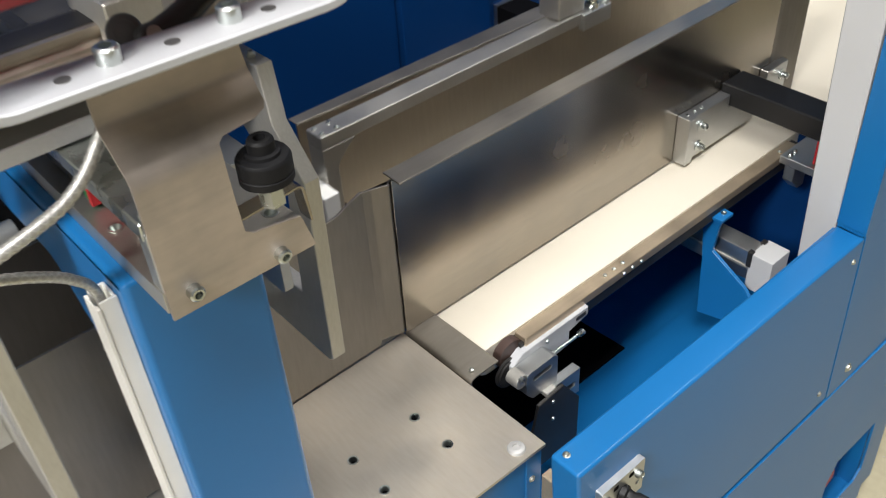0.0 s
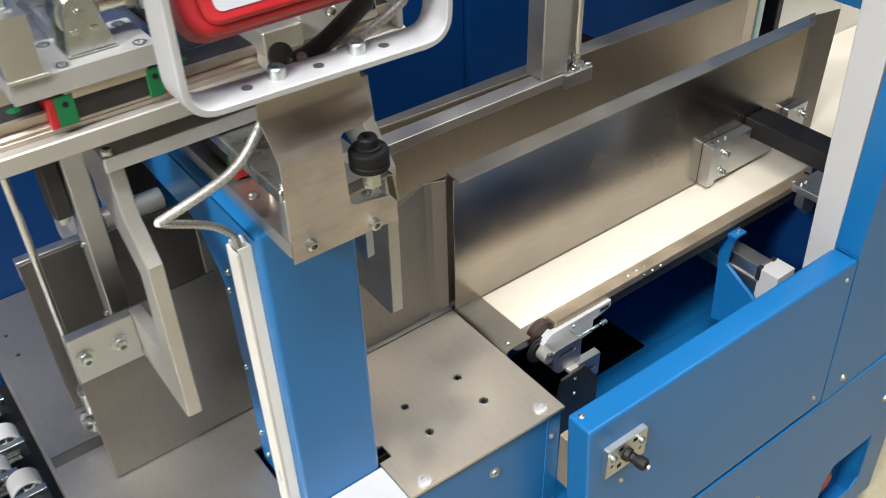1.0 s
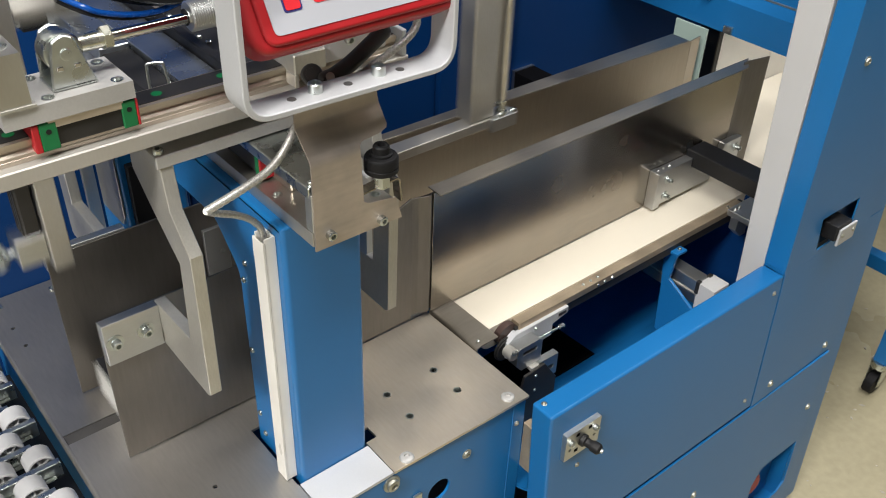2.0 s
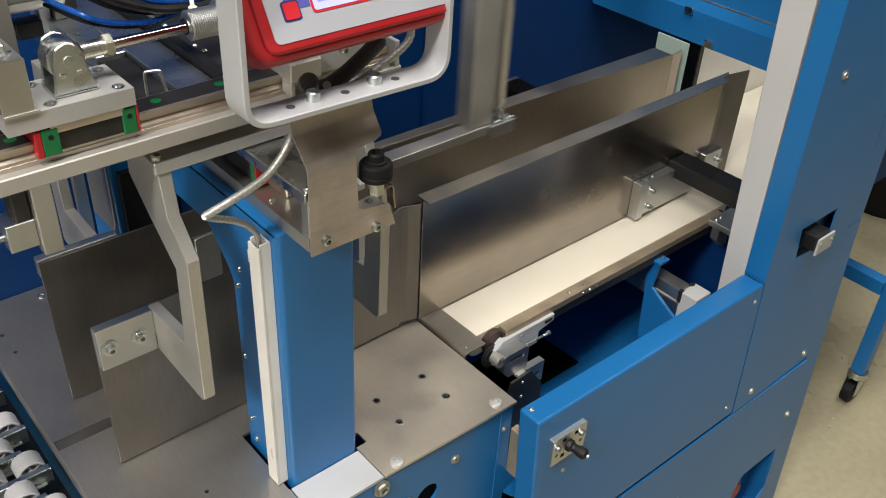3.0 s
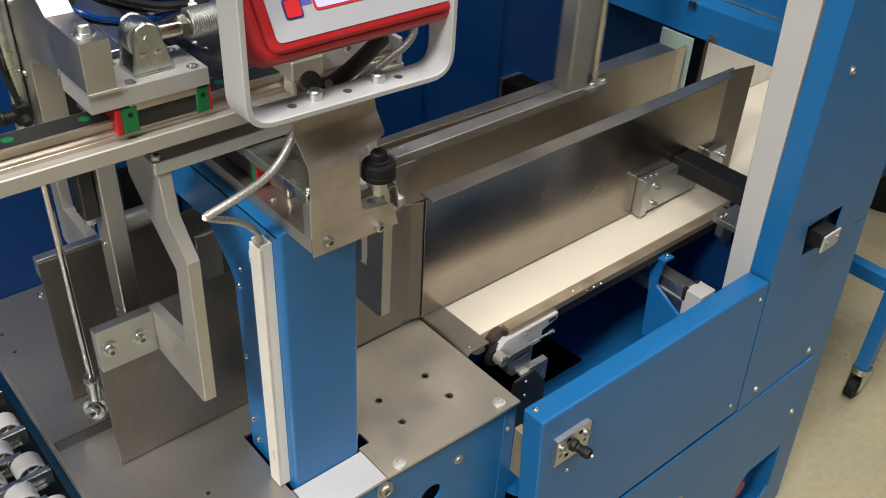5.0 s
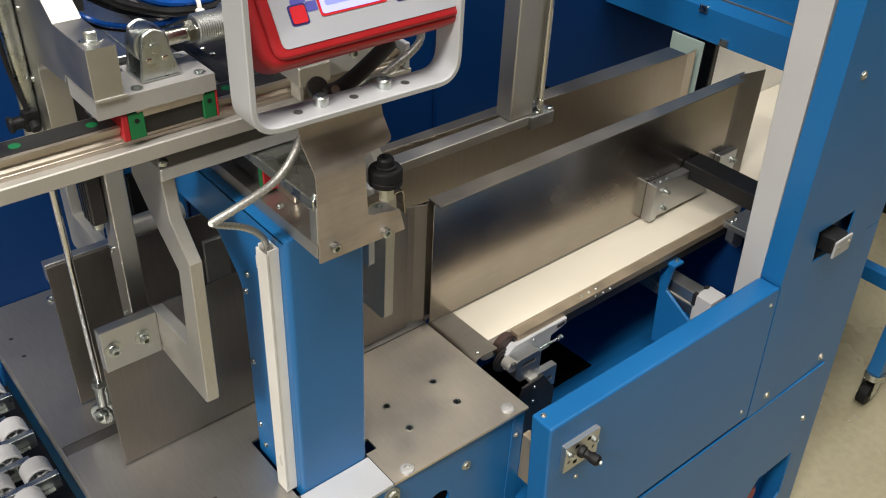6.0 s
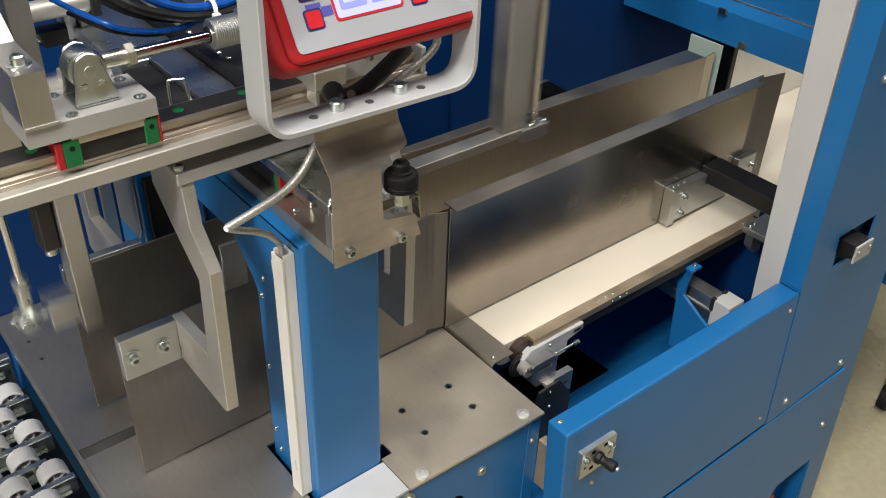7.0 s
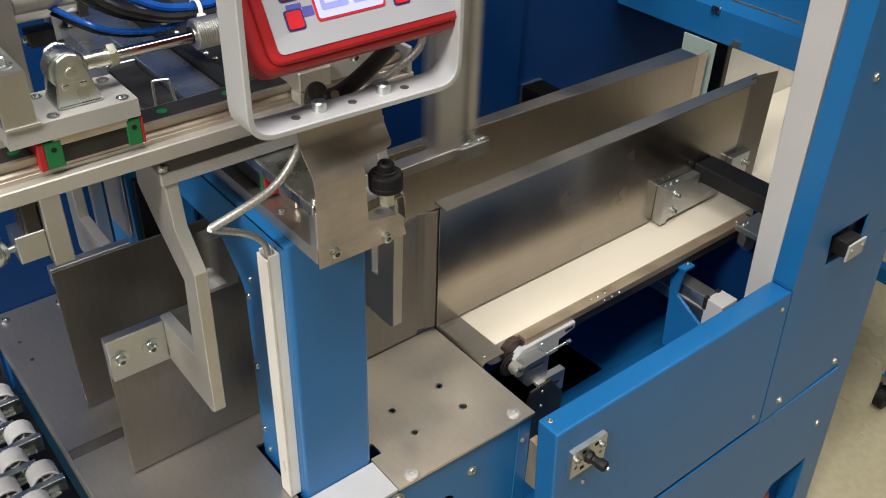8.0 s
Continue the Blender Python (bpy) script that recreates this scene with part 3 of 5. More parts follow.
# ---- decks ----
def decks():
    t = thing("punched_deck_plate", (0.36, 0.6, 0.84), "stainless deck plate with countersunk screw holes", "deck plate")
    holes = [(0.40, 0.60), (0.401, 0.549), (0.3185, 0.601), (0.319, 0.5505)]
    bm = B()
    plate_holes(bm, [(0.2455, 0.4865), (0.4735, 0.4800), (0.4735, 0.7065), (0.2455, 0.7065), (0.2455, 0.5690), (0.2625, 0.5690), (0.2625, 0.5480), (0.2455, 0.5480)], [(x, y, 0.0042) for x, y in holes], "z", 0.846, DECK_Z)
    part("plate", bm, STEEL_BRIGHT, t)
    for x, y in holes:
        screw(t, HOLE6, (x, y, DECK_Z + 0.0002), UP, "countersunk_insert")
        bm = B()
        cyl(bm, (x, y, 0.8425), (x, y, 0.8430), 0.0060, 18)
        part("hole", bm, INK, t)
    for x, y in ((0.4475, 0.496), (0.272, 0.4955)):
        screw(t, BTN8, (x, y, DECK_Z), UP)
    t2 = thing("outfeed_deck_plate", (0.1, 0.8, 0.84), "stainless outfeed deck plate with a long slot", "deck plate")
    bm = B()
    plate_holes(bm, [(-0.056, 0.4865), (0.1405, 0.4865), (0.1405, 0.5440), (0.1395, 0.5440), (0.1395, 0.6570), (0.2445, 0.6570), (0.2445, 0.7085), (0.4735, 0.7085), (0.4735, 0.7760), (0.016, 0.7760), (-0.056, 0.7760)],
                [(0.059, 0.603, 0.0028)], "z", 0.846, DECK_Z)
    part("plate", bm, STEEL_DECK, t2)
    bm = B()
    plate_holes(bm, [(-0.056, 0.7945), (0.4735, 0.7945), (0.4735, 1.128), (-0.056, 1.128)], [(-0.033, 0.997, 0.003), (-0.035, 1.045, 0.003)], "z", 0.846, DECK_Z)
    part("plate", bm, STEEL_DECK, t2)
    bm = B()
    prism(bm, bent([(-0.0562, 0.8482), (-0.0580, 0.8482), (-0.0600, 0.842)], 0.003, 0.003), "y", 0.4865, 1.128, 0)
    part("folded_edge", bm, STEEL_DECK, t2)
    for x, y in ((-0.037, 1.106), (0.045, 1.103)):
        screw(t2, BTN6, (x, y, DECK_Z), UP)
    bm = B()
    box(bm, -0.0555, 0.4735, 0.7765, 0.7940, 0.838, 0.8490, 0)
    part("slot_guide", bm, FELT, t2, "dark grey strip in the slot")
    bm = B()
    plate_holes(bm, [(0.1420, 0.4865), (0.2440, 0.4865), (0.2440, 0.5420), (0.1420, 0.5420)], [(0.155, 0.497, 0.003)], "z", 0.846, DECK_Z + 0.0006)
    solid("front_deck_strip", bm, ALU_WHITE, "bright aluminium deck strip in front of the post", "deck plate")


# ---- belt conveyor ----
def belt_conveyor():
    t = thing("belt_conveyor", (0.9, 0.72, 0.80), "white flat belt conveyor with aluminium take-up block", "conveyor")
    bm = B()
    z1, z0, x0, x1, r = 0.853, 0.812, 0.505, 1.212, 0.0205
    loop = [(x0 + r - r * math.sin(a), (z0 + z1) / 2 + r * math.cos(a)) for a in [math.pi * i / 10 for i in range(11)]]
    loop += [(x1 - r + r * math.sin(a), (z0 + z1) / 2 - r * math.cos(a)) for a in [math.pi * i / 10 for i in range(11)]]
    prism(bm, loop, "y", 0.6165, 0.8415, 0.0004)
    part("belt", bm, BELT, t, "white fabric belt")
    bm = B()
    box(bm, 0.566, 1.135, 0.5975, 0.6160, 0.8385, 0.8515, 0.0008)
    rail = part("side_rail", bm, RAIL_BROWN, t, "brown-grey steel side rail")
    for i in range(3):
        screw(rail, BTN3, (0.715 + 0.017 * i, 0.6065, 0.8515), UP)
    for i in range(3):
        screw(rail, BTN3, (0.741 + 0.017 * i, 0.5975, 0.8445), FRONT)
    screw(rail, BTN3, (1.10, 0.606, 0.8515), UP)
    bm = B()
    cyl(bm, (0.5500, 0.6045, 0.8325), (0.5500, 0.6160, 0.8325), 0.0200, 28)
    part("drum_end", bm, BROWN, t, "dark brown drum end")
    bm = B()
    lathe(bm, [(0.0, 0.0), (0.0215, 0.0), (0.0215, 0.0035), (0.0185, 0.0035), (0.0185, 0.006), (0.0, 0.006)], (0.5430, 0.6035, 0.812), (0, -1, 0), 28)
    part("bearing_flange", bm, DARK, t, "dark bearing flange")
    # take-up block at the drum, a stepped bar with chamfered end
    bm = B()
    prism(bm, [(0.5390, 0.7990), (0.5390, 0.8280), (0.5560, 0.8395), (0.6690, 0.8395), (0.6690, 0.8270), (0.6360, 0.8200), (0.6360, 0.7975), (0.6100, 0.7960), (0.5650, 0.7930)], "y", 0.5920, 0.6040, 0.0008)
    blk = part("take_up_block", bm, ALU_WHITE, t, "milled aluminium take-up block")
    bm = B()
    box(bm, 0.6470, 0.6640, 0.5912, 0.5921, 0.8295, 0.8350, 0.0003)
    part("slot", bm, DARK, blk)
    screw(blk, BTN3, (0.5960, 0.5920, 0.8310), FRONT)
    bm = B()
    plate_holes(bm, rounded([(0.5410, 0.7960), (0.5520, 0.7830), (0.5930, 0.7830), (0.5930, 0.8240), (0.5860, 0.8290), (0.5410, 0.8290)], [0.010, 0.004, 0.001, 0.001, 0.001, 0.008]),
                [rounded([(0.552, 0.8115), (0.583, 0.8115), (0.583, 0.8185), (0.552, 0.8185)], 0.0032)], "y", 0.5715, 0.5915)
    sl = part("slide_block", bm, ALU, blk)
    bm = B()
    cyl(bm, (0.5365, 0.5920, 0.8200), (0.5365, 0.5740, 0.8200), 0.0100, 24, bevel=0.001)
    part("axle_end", bm, ALU_EDGE, blk)
    screw(blk, CAP4, (0.5340, 0.5740, 0.8270), FRONT)
    bm = B()
    cyl(bm, (0.5930, 0.5840, 0.8150), (0.6480, 0.5840, 0.8150), 0.0020, 12)
    cyl(bm, (0.6440, 0.5840, 0.8150), (0.6520, 0.5840, 0.8150), 0.0042, 6)
    cyl(bm, (0.5930, 0.5840, 0.8150), (0.6000, 0.5840, 0.8150), 0.0045, 6)
    part("adjusting_screw", bm, ZINC, blk)
    bm = B()
    plate_holes(bm, [(0.5850, 0.7450), (0.6290, 0.7390), (0.6290, 0.7810), (0.5850, 0.7820)], [rounded([(0.596, 0.757), (0.622, 0.755), (0.622, 0.763), (0.596, 0.765)], 0.003)], "y", 0.5670, 0.5790)
    part("lower_block", bm, ALU, blk)
    bm = B()
    box(bm, 0.5680, 0.5850, 0.5640, 0.5790, 0.7760, 0.7830, 0.0008)
    tab = part("bracket_tab", bm, ALU_EDGE, blk)
    bm = B()
    prism(bm, [(0.552, 0.776), (0.595, 0.780), (0.625, 0.737), (0.625, 0.66), (0.535, 0.66), (0.540, 0.72)], "y", 0.562, 0.5665, 0.0008)
    part("foot_block", bm, DARK, t, "dark steel foot plate")
    for p in ((0.576, 0.562, 0.766), (0.577, 0.562, 0.735)):
        screw(t, BTN3, p, FRONT)
    # bent end cover over the drum
    bm = B()
    prism(bm, bent([(0.4755, 0.836), (0.4755, 0.8535), (0.482, 0.8555), (0.5165, 0.8562)], 0.002, 0.006), "y", 0.592, 0.7045, 0.0003)
    part("end_cover", bm, LIP, t, "bent stainless end cover")
    screw(t, BTN3, (0.485, 0.602, 0.858), UP)
    bm = B()
    prism(bm, bent([(0.4745, 0.836), (0.4745, 0.8535), (0.482, 0.8555), (0.5165, 0.8562)], 0.002, 0.006), "y", 0.7085, 0.8485, 0.0003)
    part("end_cover", bm, LIP, t)
    # bed, belt support and blue gusset
    bm = B()
    box(bm, 0.56, 1.15, 0.60, 0.85, 0.820, 0.845, 0)
    part("bed", bm, DARK, t)
    bm = B()
    prism(bm, [(0.617, 0.826), (0.590, 0.826), (0.594, 0.80), (0.598, 0.762), (0.540, 0.728), (0.505, 0.690), (0.505, 0.664), (0.606, 0.640), (0.612, 0.74), (0.618, 0.79)], "x", 0.945, 0.951, 0.0006)
    g = part("gusset", bm, BLUE, t, "blue welded gusset plate")
    screw(g, BTN4, (0.952, 0.594, 0.827), UP)
    bm = B()
    box(bm, 0.935, 0.962, 0.585, 0.607, 0.8215, 0.8265, 0.0005)
    part("gusset_tab", bm, BLUE, g)
    # motor housing beyond the gusset
    bm = B()
    box(bm, 0.968, 1.000, 0.551, 0.72, 0.722, 0.7715, 0.003, 2)
    mo = part("motor_box", bm, ALU, t, "grey aluminium motor housing")
    bm = B()
    box(bm, 0.9655, 0.9682, 0.551, 0.66, 0.7430, 0.7480, 0.0008)
    part("housing_rib", bm, ALU_EDGE, mo)
    bm = B()
    box(bm, 0.964, 1.008, 0.515, 0.5500, 0.712, 0.7735, 0.0018, 2)
    gb = part("terminal_cover", bm, GREY_P, mo, "pale grey terminal cover")
    bm = B()
    box(bm, 0.962, 0.9705, 0.546, 0.5535, 0.750, 0.7765, 0.001)
    part("clip", bm, DARK, gb)
    bm = B()
    box(bm, 0.993, 1.0025, 0.546, 0.5535, 0.765, 0.7765, 0.001)
    part("clip", bm, DARK, gb)
    # infeed: the belt that goes on beyond the guides
    t2 = thing("infeed_conveyor", (1.7, 0.74, 0.80), "white infeed belt with a pale rear guard", "conveyor")
    bm = B()
    box(bm, 1.226, 2.3, 0.56, 0.885, 0.835, 0.858, 0.004, 2)
    part("belt", bm, BELT, t2)
    bm = B()
    box(bm, 1.2135, 1.2245, 0.56, 0.90, 0.840, 0.857, 0.002)
    part("nose_bar", bm, BLACK, t2)
    bm = B()
    box(bm, 1.405, 2.3, 0.886, 0.89, 0.80, 1.12, 0.0005)
    part("rear_guard", bm, WHITE_PL, t2, "cream plastic rear guard")
    bm = B()
    box(bm, 1.24, 2.3, 0.58, 0.88, 0.70, 0.834, 0.003)
    part("frame", bm, BLUE_DARK, t2)
    # Black box put in for the dark gap beside the guard.
    bm = B()
    box(bm, 1.385, 1.402, 0.880, 0.93, 0.80, 1.12, 0.002)
    part("dark_gap_box", bm, BLACK, t2)
    return t


# ---- guide plates over the belt ----
def taper(bm):
    """The rear guide's upper edge sinks a little along the belt."""
    for v in bm.verts:
        if v.co.z > 1.0:
            v.co.z -= 0.0105 * (v.co.x - 0.47)
    return bm


def guides():
    t = thing("front_guide_plate", (0.87, 0.70, 0.857), "tall stainless guide plate with a folded top lip", "guide plate")
    bm = B()
    prism(bm, bent([(0.6985, 0.8575), (0.6985, 1.0700)], 0.002, 0.0025), "x", 0.4725, 1.195, 0.0003)
    part("plate", bm, STEEL, t)
    bm = B()
    prism(bm, [(0.474, 0.6860), (1.193, 0.6870), (1.230, 0.7130), (0.475, 0.7140)], "z", 1.0702, 1.0724, 0.0004)
    part("top_lip", bm, LIP, t)
    # Darker steel than the plate: the flare's dark reflection is put into its colour.
    bm = B()
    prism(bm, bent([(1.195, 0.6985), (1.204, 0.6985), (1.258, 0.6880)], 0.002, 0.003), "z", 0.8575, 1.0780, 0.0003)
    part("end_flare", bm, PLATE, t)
    bm = B()
    prism(bm, [(0.9852, 0.8615), (1.137, 0.8615), (1.137, 0.9110), (1.0665, 0.9110), (1.0665, 0.9310), (0.9852, 0.9310)], "y", 0.679, 0.6972, 0.001)
    b = part("mounting_block", bm, ALU, t, "milled aluminium mounting block")
    box_l = B()
    box(box_l, 0.968, 0.985, 0.676, 0.6974, 0.858, 0.932, 0.001)
    part("clamp_block", box_l, ALU, b)
    for z in (0.877, 0.911):
        screw(b, WSH5, (1.000, 0.679, z), FRONT)
    for i in range(3):
        screw(b, BTN3, (0.978 + 0.016 * i, 0.688, 0.9315), UP)
    bm = B()
    box(bm, 1.17, 1.225, 0.684, 0.6972, 0.862, 0.925, 0.001)
    b2 = part("mounting_block", bm, ALU, t)
    screw(b2, WSH5, (1.212, 0.684, 0.905), FRONT)
    # slide arm that carries the guide
    a = thing("guide_slide_arm", (1.13, 0.6, 0.88), "black slide arm with green linear bearing", "slide arm")
    bm = B()
    box(bm, 1.0675, 1.118, 0.50, 0.6970, 0.912, 0.944, 0.002)
    part("arm", bm, BLACK, a)
    bm = B()
    box(bm, 1.085, 1.118, 0.535, 0.545, 0.866, 0.911, 0.0008)
    part("end_cap", bm, GREEN, a, "green plastic end cap")
    bm = B()
    box(bm, 1.084, 1.119, 0.545, 0.5485, 0.865, 0.911, 0.0006)
    part("seal", bm, RED_S, a)
    bm = B()
    box(bm, 1.075, 1.15, 0.50, 0.592, 0.852, 0.864, 0.0008)
    base = part("base_block", bm, ALU, a)
    bm = B()
    prism(bm, [(1.075, 0.852), (1.11, 0.852), (1.11, 0.81), (1.095, 0.81), (1.075, 0.83)], "y", 0.566, 0.582, 0.0008)
    part("bracket", bm, ALU, base)
    for x in (1.084, 1.097):
        screw(base, CAP4, (x, 0.582, 0.864), UP)
    # back guide
    t2 = thing("rear_guide_plate", (0.85, 0.853, 0.857), "tall stainless rear guide plate with a folded top lip", "guide plate")
    bm = B()
    prism(bm, [(0.470, 0.8620), (1.232, 0.8430), (1.232, 0.8450), (0.470, 0.8640)], "z", 0.8575, 1.0680, 0.0003)
    taper(bm)
    part("plate", bm, STEEL_REAR, t2)
    bm = B()
    prism(bm, [(0.470, 0.8620), (1.226, 0.8430), (1.226, 0.8850), (0.470, 0.8785)], "z", 1.0682, 1.0700, 0.0004)
    taper(bm)
    part("top_lip", bm, LIP_DARK, t2)
    bm = B()
    prism(bm, bent([(1.2325, 0.8440), (1.268, 0.8490)], 0.002, 0.003), "z", 0.8575, 1.060, 0.0003)
    part("end_flare", bm, STEEL_REAR, t2)
    bm = B()
    box(bm, 1.285, 1.289, 0.846, 0.924, 0.855, 1.069, 0.0006)
    solid("green_end_bracket", bm, MINT, "pale green painted bracket at the guide's end", "bracket")


hall()
base_cabinet()
red_valve()
front_cover()
side_column()
rear_enclosure()
cross_beam()
decks()
belt_conveyor()
guides()


# ---- blue C-frame over the channel, with its white trunking ----
def c_frame():
    t = thing("blue_c_frame", (0.19, 0.8, 0.84), "blue painted steel frame arching over the channel", "machine frame")
    outer = [(0.543, 0.835), (0.652, 0.835), (0.652, 1.11), (0.70, 1.158), (0.96, 1.158), (1.0, 1.118), (1.0, 0.835), (1.102, 0.835), (1.102, 1.2275), (0.543, 1.2275)]
    bm = B()
    prism(bm, rounded(outer, [0, 0, 0.035, 0.02, 0.02, 0.03, 0, 0, 0.004, 0.004]), "x", 0.147, 0.2435, 0.006, 3)
    part("arch", bm, BLUE, t)
    for y, z in ((0.631, 1.135), (0.639, 1.107), (0.639, 1.000), (0.638, 0.894), (0.629, 0.864)):
        screw(t, BTN4, (0.147, y, z), LEFT)
    bm = B()
    box(bm, 0.1458, 0.147, 0.594, 0.606, 1.160, 1.176, 0.0002)
    lab = part("warning_label", bm, WHITE_PL, t, "small white label with a triangle sign")
    bm = B()
    prism(bm, [(0.5955, 1.1635), (0.6045, 1.1635), (0.600, 1.1725)], "x", 0.1454, 0.1459, 0)
    part("triangle", bm, BLACK, lab)
    bm = B()
    prism(bm, [(1.003, 1.16), (1.003, 0.997), (1.016, 0.978), (1.086, 0.978), (1.086, 1.16)], "x", 0.1440, 0.1468, 0.0004)
    part("backing_plate", bm, ALU_PUSH, t, "grey steel backing plate")
    bm = B()
    prism(bm, bent([(0.127, 1.100), (0.127, 1.109), (0.1465, 1.109)], 0.002, 0.003), "z", 0.90, 1.16, 0.0003)
    part("side_sheet", bm, ALU_PUSH, t, "grey folded sheet")
    # Black box that gives the dark shade inside the arch a shape.
    bm = B()
    box(bm, 0.1565, 0.2000, 0.988, 0.9995, 0.955, 1.084, 0.001)
    part("arch_shade_box", bm, BLACK_RUBBER, t, "flat black box for the dark inside of the arch")
    t2 = thing("cable_trunking", (0.137, 0.56, 0.852), "white plastic cable trunking with a slotted front", "cable trunking")
    bm = B()
    prism(bm, [(0.1465, 0.556), (0.1345, 0.556), (0.1345, 0.5580), (0.1445, 0.5580), (0.1445, 0.5740), (0.1345, 0.5740), (0.1345, 0.576), (0.1465, 0.576)], "z", 0.8515, 1.2135, 0.0004)
    part("channel", bm, WHITE_PL, t2)
    bm = B()
    prism(bm, [(0.1340, 0.5555), (0.1318, 0.5555), (0.1318, 0.5765), (0.1340, 0.5765), (0.1340, 0.5710), (0.1332, 0.5700), (0.1332, 0.5620), (0.1340, 0.5610)], "z", 0.8515, 1.2095, 0.0004)
    part("lid", bm, WHITE_PL, t2)


# ---- what stands on the frame ----
def head_plates():
    t = thing("head_base", (0.2, 0.6, 1.228), "stacked aluminium plates on the frame's head", "mounting plate")
    bm = B()
    plate_holes(bm, rounded([(0.157, 0.4995), (0.258, 0.4995), (0.258, 1.05), (0.157, 1.05)], 0.001), [(0.167, 0.581, 0.0048), (0.247, 0.522, 0.0048)], "z", 1.2277, 1.243)
    part("base_plate", bm, ALU_PUSH, t)
    for x, y in ((0.167, 0.581), (0.247, 0.522)):
        screw(t, CUP5, (x, y, 1.2432), UP, "countersunk_insert")
    bm = B()
    box(bm, 0.158, 0.166, 0.4995, 0.512, 1.243, 1.285, 0.0006)
    part("side_tab", bm, ALU, t)
    bm = B()
    box(bm, 0.180, 0.204, 0.575, 1.0, 1.243, 1.262, 0.0015)
    part("guide_rail", bm, RAIL, t)
    bm = B()
    box(bm, 0.168, 0.216, 0.622, 0.70, 1.248, 1.2765, 0.001)
    part("bearing_block", bm, DARK, t)
    bm = B()
    box(bm, 0.166, 0.218, 0.612, 0.622, 1.247, 1.2772, 0.001)
    cap = part("end_cap", bm, GREEN, t, "green plastic end cap")
    bm = B()
    box(bm, 0.165, 0.219, 0.6085, 0.612, 1.246, 1.2782, 0.0006)
    part("seal", bm, RED_S, cap, "red rubber seal")
    bm = B()
    box(bm, 0.1575, 0.206, 0.5035, 0.70, 1.279, 1.2915, 0.001)
    part("top_plate", bm, ZINC, t, "zinc-plated slide plate")
    screw(t, CAP4, (0.164, 0.509, 1.2915), UP)
    bm = B()
    plate_holes(bm, rounded([(0.575, 1.122), (0.70, 1.122), (0.70, 1.2275), (0.575, 1.2275)], [0.006, 0, 0, 0.002]), [rounded([(0.584, 1.175), (0.590, 1.175), (0.590, 1.193), (0.584, 1.193)], 0.0029)], "x", 0.272, 0.280)
    part("hanging_plate", bm, ALU_WHITE, t, "pale slotted aluminium plate")
    bm = B()
    box(bm, 0.2585, 0.280, 0.590, 0.70, 1.2285, 1.2425, 0.0008)
    part("carrier", bm, ALU, t)
    # upright bracket plate, cut to shape, with the round knob
    t2 = thing("sheet_bracket", (0.2, 0.5, 1.23), "bent stainless bracket carrying the operator panel", "bracket")
    rows = [(0.4965, 1.2230, 0.2620), (0.4965, 1.2495, 0.2545), (0.4965, 1.2525, 0.2380), (0.4965, 1.2550, 0.2210), (0.4965, 1.2590, 0.2155), (0.4965, 1.2850, 0.2140), (0.4965, 1.3130, 0.2130),
            (0.4967, 1.3160, 0.2130), (0.4973, 1.3190, 0.2130), (0.4984, 1.3217, 0.2134), (0.5000, 1.3242, 0.2170), (0.5015, 1.3258, 0.2400), (0.5035, 1.3280, 0.2480), (0.5060, 1.3308, 0.2500),
            (0.5120, 1.3375, 0.2505), (0.5175, 1.3435, 0.2510), (0.5192, 1.3458, 0.2510), (0.5203, 1.3486, 0.2508), (0.5208, 1.3600, 0.2492), (0.5210, 1.3772, 0.2475)]
    bm = B()
    folded(bm, rows, 0.1580, 0.002)
    part("folded_sheet", bm, STAINED, t2)
    bm = B()
    box(bm, 0.157, 0.268, 0.492, 0.528, 1.3775, 1.3795, 0.0003)
    part("top_flange", bm, STAINED, t2)
    for p in ((0.1745, 0.4955, 1.2375), (0.2355, 0.4955, 1.2305)):
        screw(t2, CAP5, p, FRONT, turn=20)
    bm = B()
    prism(bm, bent([(0.214, 1.258), (0.214, 1.2655), (0.2610, 1.2690), (0.2640, 1.240)], 0.002, 0.005), "y", 0.4990, 0.512, 0.0003)
    shelf = part("knob_shelf", bm, STEEL, t2)
    bm = B()
    cyl(bm, (0.240, 0.500, 1.2668), (0.239, 0.500, 1.2840), 0.0085, 6)
    part("nut", bm, ZINC, shelf)
    k = thing("clamping_knob", (0.239, 0.500, 1.284), "black knurled plastic clamping knob", "knob")
    bm = B()
    lathe(bm, [(0.0, 0.0), (0.0150, 0.0), (0.0170, 0.0015), (0.0170, 0.0060), (0.0162, 0.0068), (0.0170, 0.0076), (0.0170, 0.0160), (0.0156, 0.0182), (0.0112, 0.0186), (0.0110, 0.0208),
               (0.0086, 0.0214), (0.0083, 0.0278), (0.0070, 0.0296), (0.0040, 0.0296), (0.0036, 0.025), (0, 0.025)], (0.239, 0.500, 1.284), UP, 36)
    part("grip", bm, BLACK_RUBBER, k)


